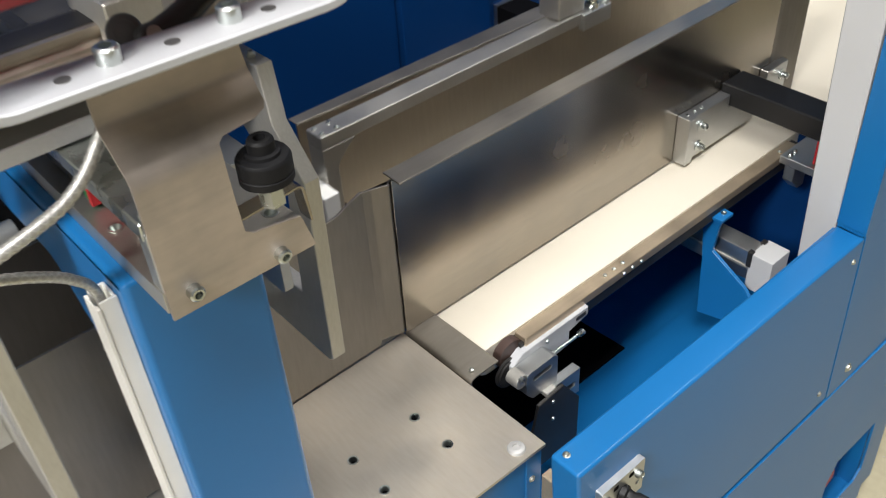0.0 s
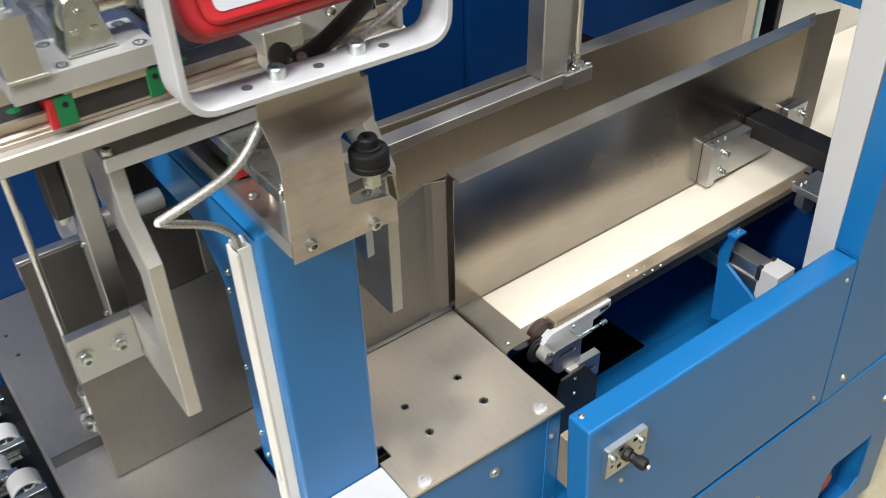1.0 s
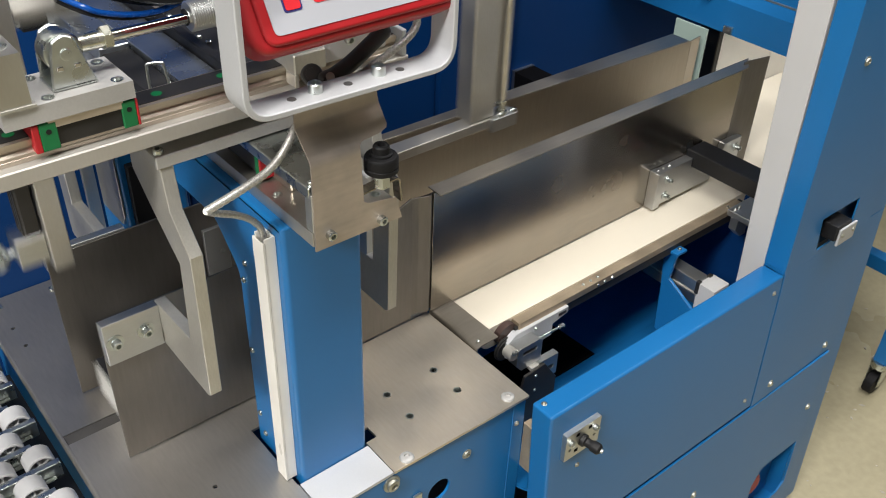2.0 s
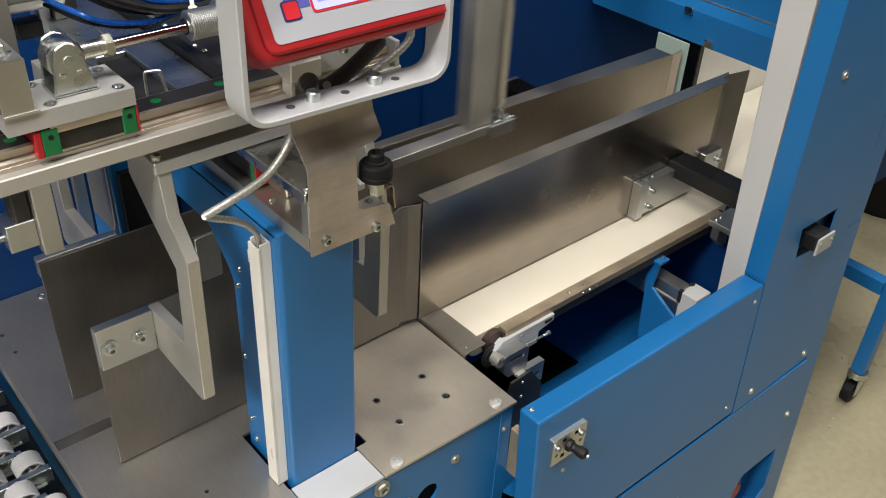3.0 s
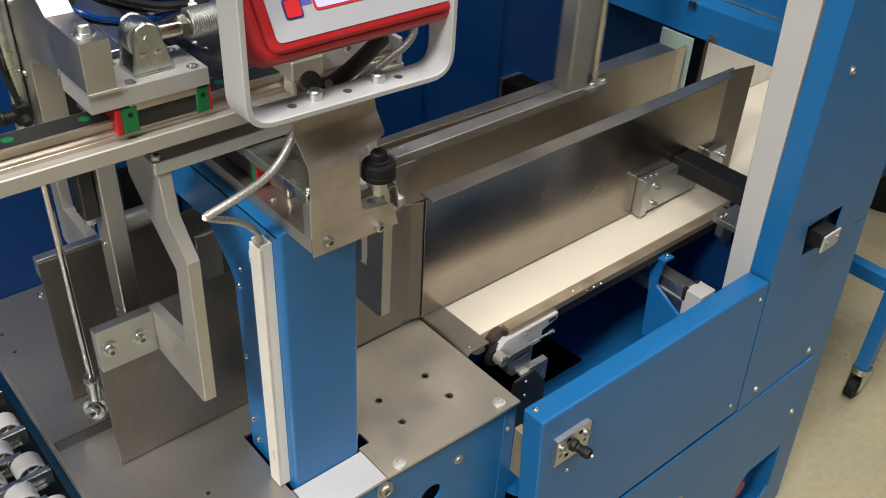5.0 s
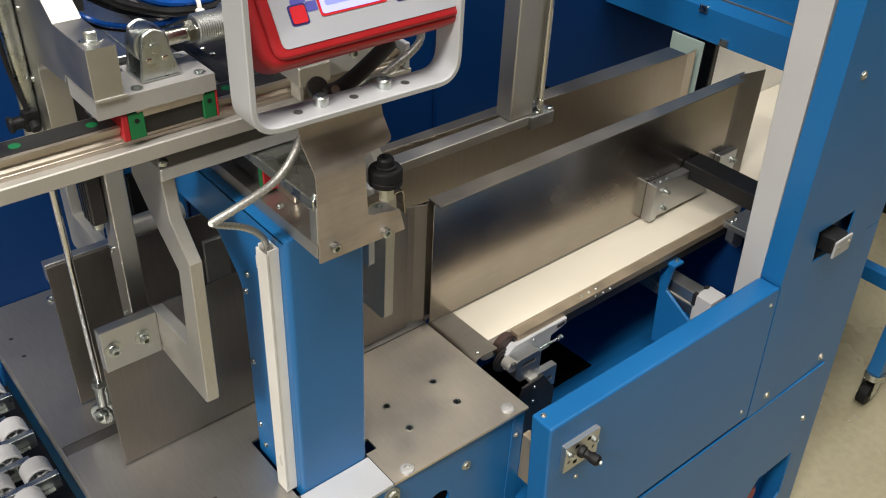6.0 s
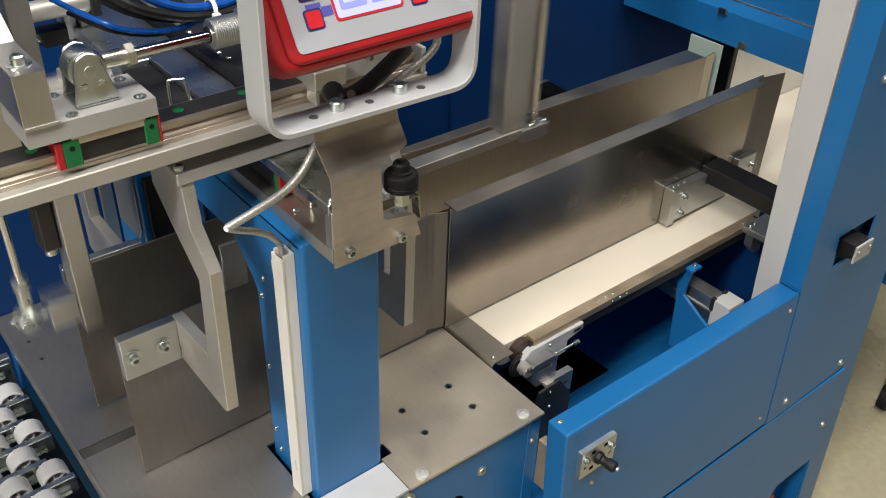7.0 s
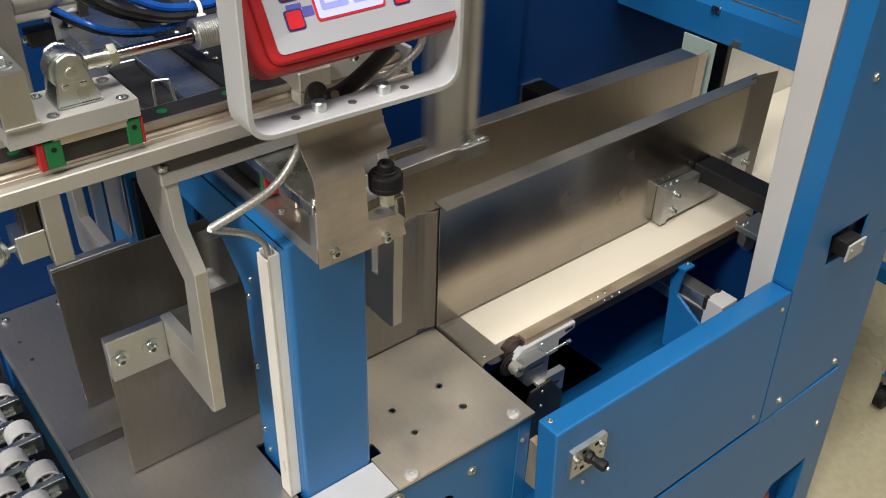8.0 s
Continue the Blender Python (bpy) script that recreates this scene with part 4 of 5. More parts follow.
# ---- operator panel on its strap ----
def braid(run, r, parent):
    """Wires wound both ways round a cable's line."""
    line = [Vector(p) for p in run]
    fine = []
    for i in range(len(line) - 1):
        a, b, c, d = line[max(i - 1, 0)], line[i], line[i + 1], line[min(i + 2, len(line) - 1)]
        for k in range(24):
            t = k / 24
            fine.append(0.5 * (2 * b + (c - a) * t + (2 * a - 5 * b + 4 * c - d) * t * t + (3 * b - a - 3 * c + d) * t ** 3))
    up, frames, way = Vector((0.01, 0.02, 1)), [], 0.0
    for i, p in enumerate(fine):
        q = (fine[min(i + 1, len(fine) - 1)] - fine[max(i - 1, 0)]).normalized()
        side = q.cross(up).normalized()
        up = side.cross(q).normalized()
        way += (p - fine[max(i - 1, 0)]).length
        frames.append((p, side, up.copy(), way))
    bm = B()
    for turn in (1, -1):
        for s in range(4):
            rings = []
            for p, side, u, w in frames:
                a = turn * w * 2 * math.pi / 0.024 + s * 2 * math.pi / 4
                out = math.cos(a) * side + math.sin(a) * u
                flat = (-math.sin(a) * side + math.cos(a) * u) * 0.0008
                rings.append([bm.verts.new(p + out * r + flat), bm.verts.new(p + out * (r + 0.00016)), bm.verts.new(p + out * r - flat)])
            for x, y in zip(rings, rings[1:]):
                bm.faces.new((x[0], x[1], y[1], y[0])), bm.faces.new((x[1], x[2], y[2], y[1]))
    tagged(part("braid", bm, WIRE, parent, "twisted bright wire braid"), kind="stuff")


def operator_panel():
    t = thing("strap_bracket", (0.22, 0.497, 1.38), "bent flat aluminium strap holding the operator panel", "bracket")
    bm = B()
    pts = bent([(0.0940, 1.66), (0.0930, 1.3885), (0.3105, 1.3830), (0.3125, 1.66)], 0.006, 0.024, 8)
    prism(bm, pts, "y", 0.4805, 0.5135, 0.0010)
    part("strap", bm, ALU_WHITE, t)
    for x in (0.1430, 0.2010, 0.2585):
        z = 1.3917 - 0.0253 * (x - 0.093)
        bm = B()
        cyl(bm, (x, 0.4965, z - 0.0008), (x, 0.4965, z + 0.0001), 0.0042, 20)
        part("hole", bm, FELT, t)
    for x in (0.1680, 0.2360):
        screw(t, CAP6, (x, 0.4985, 1.3913 - 0.0253 * (x - 0.093)), UP)
    h = thing("operator_panel", (0.22, 0.50, 1.44), "red and grey hand-held operator panel with a lit display", "operator panel")
    m = Matrix.Translation((0.2165, 0.482, 1.4378)) @ pose(0, 0, 0, 90 - 31, 0, 0)

    def slab(u0, u1, v0, v1, w0, w1, r, b=0.0, seg=3):
        bm = B()
        prism(bm, rounded([(u0, v0), (u1, v0), (u1, v1), (u0, v1)], r, 6), "z", w0, w1, 0)
        if b:
            top = [e for e in bm.edges if all(abs(v.co.z - w1) < 1e-6 for v in e.verts)]
            bmesh.ops.bevel(bm, geom=top, offset=b, segments=seg, affect="EDGES", profile=0.5)
        bmesh.ops.transform(bm, matrix=m, verts=bm.verts[:])
        return bm

    part("red_bumper", slab(-0.1100, 0.1085, 0.002, 0.19, -0.024, 0.0, 0.022, 0.007), RED, h, "red rubber bumper")
    part("bumper_ridge", slab(-0.0985, 0.1015, 0.008, 0.183, -0.02, 0.0035, 0.013, 0.003), RED, h)
    face = part("face", slab(-0.0890, 0.0945, 0.0155, 0.175, -0.02, 0.0043, 0.006), GREY_F, h, "grey membrane face")
    scr = part("screen_frame", slab(-0.0465, 0.0215, 0.034, 0.118, 0.0, 0.0050, 0.004), RED_K, face)
    part("display", slab(-0.0445, 0.0195, 0.036, 0.116, 0.0, 0.0054, 0.003), SCREEN, scr, "lit lilac display")
    for u in (-0.040, -0.009):
        part("drawing_field", slab(u, u + 0.026, 0.042, 0.057, 0.0, 0.00565, 0.002), SCREEN_D, scr)
        part("drawing_bar", slab(u + 0.004, u + 0.020, 0.047, 0.0515, 0.0, 0.0059, 0.001), SCREEN, scr)
    for v in (0.033, 0.0565, 0.080, 0.103):
        for u in (-0.0735, 0.0315):
            part("key_frame", slab(u - 0.0015, u + 0.0155, v - 0.0015, v + 0.0155, 0.0, 0.0049, 0.003), NAVY, face)
            part("key", slab(u, u + 0.014, v, v + 0.014, 0.0, 0.0055, 0.0025), RED_K, face, "red membrane key")
    for v in (0.0435, 0.067, 0.0905):
        part("print_bar", slab(-0.0575, -0.0475, v - 0.003, v + 0.005, 0.0, 0.0047, 0.001), LILAC, face)
        part("print_bar", slab(-0.071, -0.057, v + 0.005, v + 0.009, 0.0, 0.0047, 0.001), LILAC, face)
        part("print_bar", slab(0.0225, 0.0300, v, v + 0.006, 0.0, 0.0047, 0.001), LILAC, face)
        part("print_bar", slab(0.049, 0.080, v, v + 0.006, 0.0, 0.0047, 0.001), LILAC, face)
    # shielded cable from the panel, under the strap and down to the trunking
    c = thing("shielded_cable", (0.2, 0.53, 1.3), "silver braided cable looping to the trunking", "cable")
    bm = B()
    run = [(0.320, 0.555, 1.435), (0.322, 0.552, 1.405), (0.312, 0.548, 1.392), (0.285, 0.545, 1.381), (0.255, 0.542, 1.372), (0.225, 0.542, 1.362), (0.195, 0.541, 1.354),
           (0.172, 0.536, 1.344), (0.158, 0.531, 1.331), (0.146, 0.530, 1.318), (0.131, 0.530, 1.307), (0.112, 0.530, 1.300), (0.090, 0.530, 1.294), (0.068, 0.532, 1.287)]
    tube(bm, run, 0.0038, 12, 8)
    part("sleeve", bm, BRAID, c)
    braid(run, 0.0040, c)
    bm = B()
    tail = [(0.068, 0.532, 1.287), (0.080, 0.540, 1.276), (0.103, 0.545, 1.262), (0.125, 0.556, 1.240), (0.1385, 0.565, 1.212), (0.1395, 0.566, 1.15)]
    tube(bm, tail, 0.0033, 12, 8)
    part("tail", bm, BRAID, c)
    braid(tail, 0.0035, c)
    g = thing("clamp_lever", (0.22, 0.57, 1.36), "black plastic clamping lever", "lever")
    face = Vector((-0.25, -0.80, 0.55)).normalized()
    bm = B()
    lathe(bm, [(0.0, 0.0), (0.0085, 0.0), (0.0100, 0.0015), (0.0100, 0.0080), (0.0090, 0.0095), (0.0, 0.0095)], (0.2005, 0.558, 1.3735), face, 32)
    hub = part("hub", bm, CHARCOAL, g)
    bm = B()
    lathe(bm, [(0.0060, 0.0), (0.0064, 0.0), (0.0064, 0.0004), (0.0060, 0.0004), (0.0060, 0.0)], Vector((0.2005, 0.558, 1.3735)) + face * 0.0096, face, 28)
    part("rim", bm, DARK, hub)
    bm = B()
    tube(bm, [(0.2080, 0.5470, 1.3715), (0.2170, 0.5450, 1.3735), (0.2320, 0.5440, 1.3795), (0.2480, 0.5440, 1.3880), (0.2640, 0.5440, 1.3975), (0.2740, 0.5440, 1.4040)], 0.0080, 16, 6)
    for p, r in (((0.2080, 0.5470, 1.3715), 0.0080), ((0.2740, 0.5440, 1.4040), 0.0080)):
        bmesh.ops.create_icosphere(bm, subdivisions=3, radius=r, matrix=Matrix.Translation(p))
    part("grip", bm, CHARCOAL, g)
    bm = B()
    lathe(bm, [(0.0036, 0.0), (0.0042, 0.0), (0.0042, 0.0010), (0.0030, 0.0012), (0.0, 0.0006)], Vector((0.2120, 0.5455, 1.3725)) + face * 0.0074, face, 20)
    part("screw", bm, ZINC_DULL, g)


# ---- cross rail with its carriage ----
def cross_rail():
    t = thing("rail_beam", (0.0, 0.63, 1.32), "aluminium beam carrying a ground linear rail", "linear rail")
    bm = B()
    box(bm, -0.42, 0.354, 0.606, 0.671, 1.3225, 1.3385, 0.0012)
    part("beam", bm, ALU_SOFT, t)
    bm = B()
    prof = [(0.6165, 1.3387), (0.6485, 1.3387), (0.6485, 1.3460), (0.6455, 1.3495), (0.6485, 1.3530), (0.6485, 1.3585), (0.6165, 1.3585), (0.6165, 1.3550), (0.6177, 1.3544), (0.6177, 1.3523), (0.6200, 1.3493), (0.6170, 1.3460), (0.6170, 1.3430), (0.6165, 1.3426)]
    prism(bm, prof, "x", -0.42, 0.345, 0.0004)
    part("guide_rail", bm, RAIL, t)
    # Dark strip: the rail top's dark reflection is put into its colour.
    bm = B()
    box(bm, -0.42, 0.345, 0.6215, 0.6465, 1.3586, 1.3591, 0)
    part("dark_rail_top", bm, DARK, t)
    for i in range(11):
        bm = B()
        x = -0.389 + 0.0670 * i
        cyl(bm, (x, 0.634, 1.3585), (x, 0.634, 1.3594), 0.0052, 18)
        part("plug", bm, GREEN, t)
    bm = B()
    box(bm, 0.0605, 0.256, 0.6130, 0.6650, 1.2928, 1.3060, 0.0010)
    cr = part("cross_plate", bm, ALU_GREY, t)
    screw(cr, CAP5, (0.0670, 0.6205, 1.3060), UP)
    bm = B()
    box(bm, 0.0605, 0.256, 0.6400, 0.6650, 1.3062, 1.3223, 0.0006)
    part("spacer_bar", bm, ALU_GREY, t)
    bm = B()
    box(bm, 0.2070, 0.2440, 0.5980, 0.6600, 1.3560, 1.3765, 0.0012)
    box(bm, 0.2070, 0.2120, 0.5985, 0.6160, 1.3420, 1.3562, 0.0008)
    st = part("stop_block", bm, ALU_EDGE, t, "bright steel stop block")
    bm = B()
    box(bm, 0.2450, 0.3220, 0.6040, 0.6590, 1.3565, 1.3900, 0.0010)
    part("bearing_housing", bm, GREY_P, t)
    screw(st, CAP5, (0.2750, 0.6040, 1.3760), FRONT)
    bm = B()
    for i in range(3):
        box(bm, 0.311 + 0.0035 * i, 0.3135 + 0.0035 * i, 0.6034, 0.6042, 1.365, 1.371, 0)
    part("print_bar", bm, BLACK, st)
    bm = B()
    box(bm, 0.345, 0.351, 0.606, 0.671, 1.3387, 1.368, 0.0008)
    part("end_plate", bm, ALU_WHITE, t)
    # plates, black cross rails and screws behind the beam
    p = thing("rear_support_plate", (0.15, 0.8, 1.30), "aluminium support plate with dark linear rails", "mounting plate")
    bm = B()
    box(bm, 0.085, 0.33, 0.695, 1.03, 1.300, 1.312, 0.001)
    part("plate", bm, ALU, p)
    bm = B()
    box(bm, 0.1770, 0.1890, 0.682, 1.03, 1.3125, 1.3420, 0.0015)
    part("dark_rail", bm, BLACK, p, "black linear rail")
    bm = B()
    box(bm, 0.1895, 0.245, 0.690, 1.03, 1.3125, 1.3290, 0.001)
    r = part("rail_plate", bm, DARK, p, "dark oiled plate")
    for x, y in ((0.2015, 0.796), (0.2035, 0.776), (0.2015, 0.870), (0.2035, 0.850), (0.2015, 0.944), (0.2035, 0.924)):
        screw(r, CAP4, (x, y, 1.3290), UP)
    bm = B()
    box(bm, 0.1945, 0.2005, 0.880, 1.03, 1.3292, 1.3360, 0.001)
    part("edge_bar", bm, RAIL, r)
    bm = B()
    box(bm, 0.1340, 0.1760, 0.693, 1.03, 1.3125, 1.3300, 0.0008)
    part("raised_plate", bm, POLISHED, p, "polished steel plate")
    bm = B()
    box(bm, 0.1010, 0.1330, 0.695, 0.828, 1.3125, 1.3230, 0.001)
    part("spacer", bm, DARK, p, "dark oiled plate")
    bm = B()
    box(bm, 0.0990, 0.1335, 0.829, 1.03, 1.3125, 1.3290, 0.001)
    part("raised_plate", bm, POLISHED, p)
    bm = B()
    tube(bm, [(0.1060, 0.716, 1.3232), (0.1060, 0.716, 1.3480), (0.1085, 0.716, 1.3510), (0.1200, 0.714, 1.3500), (0.1225, 0.713, 1.3470), (0.1240, 0.706, 1.3232)], 0.0017, 8, 5)
    part("wire_loop", bm, ZINC, p, "thin bent wire loop")
    bm = B()
    box(bm, 0.0910, 0.1045, 0.968, 0.988, 1.3125, 1.346, 0.001)
    po = part("post", bm, ALU, p)
    bm = B()
    box(bm, 0.1060, 0.1275, 0.957, 0.990, 1.3295, 1.372, 0.001)
    pd = part("post", bm, PLATE, p, "grey steel post")
    bm = B()
    cyl(bm, (-0.06, 0.955, 1.3600), (0.1180, 0.955, 1.3600), 0.0118, 24, bevel=0.001)
    part("cross_tube", bm, ALU_EDGE, pd, "pale round cross tube")
    bm = B()
    box(bm, 0.1165, 0.1275, 0.940, 0.9568, 1.345, 1.376, 0.001)
    part("tube_clamp", bm, DARK, pd)
    bm = B()
    box(bm, 0.0600, 0.0908, 0.962, 0.986, 1.312, 1.332, 0.001)
    bl = part("clamp_block", bm, BLACK, p, "black clamp block")
    screw(bl, CAP5, (0.0600, 0.972, 1.321), LEFT)
    # air cylinder whose rod drives the carriage
    c = thing("air_cylinder", (0.25, 0.63, 1.42), "aluminium air cylinder with a threaded nose", "air cylinder")
    bm = B()
    prof2 = []
    for i in range(14):
        prof2 += [(0.0130, 0.0023 * i), (0.0145, 0.0023 * i + 0.0011)]
    lathe(bm, [(0.0, 0.0), (0.006, 0.0), (0.0065, 0.002)] + [(a, b + 0.002) for a, b in prof2] + [(0.0145, 0.036), (0.0, 0.036)], (0.1225, 0.6425, 1.4205), (1, 0, 0), 28)
    part("threaded_nose", bm, ALU, c)
    # Black disc stands in for the dark hole round the rod.
    bm = B()
    cyl(bm, (0.1215, 0.6425, 1.4205), (0.1226, 0.6425, 1.4205), 0.0078, 20)
    part("rod_hole_disc", bm, BLACK_RUBBER, c)
    bm = B()
    cyl(bm, (0.156, 0.6425, 1.4205), (0.336, 0.6425, 1.4205), 0.0185, 32, bevel=0.002)
    part("barrel", bm, ALU, c)
    bm = B()
    box(bm, 0.28, 0.315, 0.620, 0.658, 1.3902, 1.4035, 0.001)
    part("foot", bm, ZINC, c)
    # hoses
    for name, mat, r, pts, lab in (
            ("air_hose", HOSE_B, 0.0030, [(0.035, 0.800, 1.425), (0.050, 0.765, 1.418), (0.064, 0.742, 1.412), (0.079, 0.740, 1.4035), (0.106, 0.740, 1.3955), (0.135, 0.740, 1.3925), (0.167, 0.740, 1.398), (0.205, 0.745, 1.405)], "thin blue polyurethane air hose"),
            ("air_hose", BLACK, 0.0022, [(0.045, 0.790, 1.412), (0.062, 0.750, 1.406), (0.079, 0.744, 1.3985), (0.106, 0.744, 1.3905), (0.135, 0.745, 1.3880), (0.160, 0.748, 1.391), (0.20, 0.75, 1.398)], "thin black air hose"),
            ("air_hose", HOSE_B, 0.0048, [(0.08, 0.76, 1.455), (0.103, 0.742, 1.434), (0.120, 0.740, 1.4225), (0.141, 0.740, 1.4130), (0.168, 0.740, 1.4085), (0.200, 0.742, 1.409), (0.25, 0.75, 1.43)], "blue polyurethane air hose"),
            ("air_hose", HOSE_B, 0.0048, [(0.10, 0.77, 1.460), (0.122, 0.752, 1.438), (0.145, 0.752, 1.425), (0.170, 0.752, 1.419), (0.200, 0.752, 1.422), (0.25, 0.76, 1.45)], "blue polyurethane air hose"),
            ("air_hose", BLACK, 0.0050, [(0.05, 0.76, 1.455), (0.084, 0.736, 1.430), (0.104, 0.735, 1.4185), (0.137, 0.735, 1.4055), (0.165, 0.736, 1.4010), (0.194, 0.738, 1.3995), (0.26, 0.745, 1.41)], "black rubber air hose"),
            ("air_hose", BLACK, 0.0040, [(0.04, 0.77, 1.450), (0.075, 0.748, 1.427), (0.098, 0.746, 1.413), (0.132, 0.746, 1.401), (0.165, 0.747, 1.398), (0.21, 0.75, 1.400)], "black rubber air hose")):
        hs = thing(name, pts[2], lab, "hose", "hoses behind the rail")
        bm = B()
        tube(bm, pts, r, 10, 8)
        part("line", bm, mat, hs)
    bm = B()
    lathe(bm, [(0.0105, -0.0022), (0.0118, -0.0022), (0.0118, 0.0022), (0.0105, 0.0022), (0.0105, -0.0022)], (0.172, 0.738, 1.4045), (1, 0, -0.1), 24)
    box(bm, 0.1685, 0.1765, 0.7235, 0.7305, 1.3975, 1.4045, 0.001)
    solid("cable_tie", bm, WHITE_PL, "white cable tie round the hoses", "cable tie")


STROKE = 0.0725


def carriage():
    """Built at its outer stand."""
    t = thing("rail_carriage", (-0.035, 0.6370, 1.37), "aluminium carriage with clevis and arm on green bearings", "carriage")
    o = 0.006 - STROKE
    bm = B()
    box(bm, o + 0.036, o + 0.110, 0.6115, 0.6570, 1.3480, 1.3735, 0.001)
    part("bearing_block", bm, DARK, t)
    for a, b, s0, s1 in ((0.0315, 0.0465, 0.0255, 0.0315), (0.1035, 0.1165, 0.1165, 0.1190)):
        bm = B()
        box(bm, o + a, o + b, 0.6090, 0.6595, 1.3465, 1.3720, 0.0008)
        cap = part("end_cap", bm, GREEN, t, "green plastic end cap")
        bm = B()
        box(bm, o + s0, o + s1, 0.6090, 0.6595, 1.3462, 1.3722, 0.0008)
        part("seal", bm, RED_S, cap, "red rubber seal")
        bm = B()
        cyl(bm, (o + (a + b) / 2, 0.6091, 1.3640), (o + (a + b) / 2, 0.6086, 1.3640), 0.0024, 12)
        part("port", bm, BLACK, cap)
    bm = B()
    box(bm, o + 0.040, o + 0.106, 0.6092, 0.6610, 1.3660, 1.3735, 0.0005)
    part("ground_face", bm, RAIL, t)
    bm = B()
    plate_holes(bm, [(o + 0.0052, 0.6075), (o + 0.1175, 0.6075), (o + 0.1175, 0.6700), (o + 0.0052, 0.6700)], [(o + x, y, 0.0050) for x, y in ((0.047, 0.6165), (0.107, 0.6165), (0.047, 0.6610), (0.107, 0.6610))], "z", 1.3740, 1.3905)
    pl = part("top_plate", bm, ALU_GREY, t)
    for x, y in ((0.047, 0.6165), (0.107, 0.6165), (0.047, 0.6610), (0.107, 0.6610)):
        screw(pl, CUP5, (o + x, y, 1.3908), UP, "countersunk_insert")
    # clevis
    for y0, y1 in ((0.6210, 0.6250), (0.6500, 0.6540)):
        bm = B()
        outl = [(o + 0.0535, 1.3920), (o + 0.0925, 1.3920), (o + 0.0840, 1.4200), (o + 0.0800, 1.4345), (o + 0.0705, 1.4390), (o + 0.0605, 1.4345), (o + 0.0575, 1.4200)]
        prism(bm, rounded(outl, [0.001, 0.001, 0.004, 0.006, 0.008, 0.006, 0.004]), "y", y0, y1, 0.0012)
        ck = part("clevis_cheek", bm, ZINC, t, "zinc-plated clevis cheek")
        bm = B()
        cyl(bm, (o + 0.0705, y0 - 0.0016, 1.4215), (o + 0.0705, y0, 1.4215), 0.0052, 18, bevel=0.0006)
        part("pin_head", bm, ZINC, ck)
    bm = B()
    box(bm, o + 0.0535, o + 0.0925, 0.6210, 0.6540, 1.3907, 1.3945, 0.0008)
    part("clevis_base", bm, ZINC, t)
    for dx in (-0.0085, 0.0065):
        bm = B()
        box(bm, o + 0.0685 + dx, o + 0.0745 + dx, 0.6192, 0.6212, 1.4085, 1.4125, 0.0006)
        part("pin_clip", bm, CHROME, t)
    bm = B()
    cyl(bm, (o + 0.0705, 0.6265, 1.4210), (o + 0.0705, 0.6485, 1.4210), 0.0172, 28, bevel=0.003)
    part("rod_eye", bm, ZINC, t)
    bm = B()
    cyl(bm, (o + 0.084, 0.6405, 1.4200), (o + 0.1085, 0.6405, 1.4200), 0.0078, 20)
    part("rod_socket", bm, ZINC_Y, t)
    bm = B()
    cyl(bm, (o + 0.1085, 0.6405, 1.4200), (o + 0.1160, 0.6405, 1.4200), 0.0108, 6)
    part("lock_nut", bm, ZINC_Y, t)
    bm = B()
    cyl(bm, (o + 0.1160, 0.6405, 1.4200), (o + 0.29, 0.6405, 1.4200), 0.0052, 18)
    part("piston_rod", bm, CHROME, t, "chromed piston rod")
    # cranked arm that carries the gate
    bm = B()
    out = [(0.6065, 1.3935), (0.672, 1.3935), (0.676, 1.3840), (0.744, 1.3800), (0.7530, 1.3690), (0.7545, 1.24), (0.800, 1.24), (0.800, 1.75), (0.775, 1.75), (0.735, 1.4800), (0.679, 1.4385), (0.6065, 1.4385)]
    prism(bm, rounded(out, [0, 0, 0.002, 0.006, 0.006, 0, 0, 0, 0, 0.01, 0, 0], 3), "x", o + 0.0050, o + 0.0315, 0.0005)
    arm = part("cranked_arm", bm, ALU_ARM, t, "thick cranked aluminium arm")
    bm = B()
    prism(bm, rounded([(0.6050, 1.3908), (0.6700, 1.3908), (0.6700, 1.3935), (0.6050, 1.3935)], 0.0005), "x", o + 0.0048, o + 0.0345, 0.0005)
    part("arm_foot", bm, ALU_EDGE, arm)
    screw(arm, WSH6, (o + 0.0180, 0.6265, 1.4385), UP)
    for y, z in ((0.772, 1.424), (0.778, 1.350)):
        screw(arm, BTN3, (o + 0.0050, y, z), LEFT)
    o = -STROKE
    bm = B()
    box(bm, o + 0.0360, o + 0.0535, 0.772, 0.796, 1.165, 1.42, 0.002)
    for dy in (0.0, 0.008, 0.016):
        box(bm, o + 0.0345, o + 0.0361, 0.774 + dy, 0.778 + dy, 1.168, 1.42, 0.0004)
    gd = part("gate_guide", bm, DARK, t, "dark ribbed gate slide")
    bm = B()
    cyl(bm, (o + 0.0445, 0.784, 1.155), (o + 0.0445, 0.784, 1.1655), 0.0065, 18, bevel=0.001)
    part("slide_stop", bm, ZINC, gd)
    # gate cylinder and its valve
    bm = B()
    cyl(bm, (o + 0.0025, 0.7870, 1.288), (o + 0.0025, 0.7870, 1.75), 0.0085, 24, bevel=0.0015)
    gc = part("gate_cylinder", bm, ZINC, t, "polished gate cylinder tube")
    bm = B()
    cyl(bm, (o + 0.0025, 0.7870, 1.276), (o + 0.0025, 0.7870, 1.298), 0.0098, 24, bevel=0.001)
    part("cylinder_head", bm, ALU, gc)
    bm = B()
    box(bm, o - 0.010, o + 0.006, 0.766, 0.779, 1.300, 1.322, 0.003, 2)
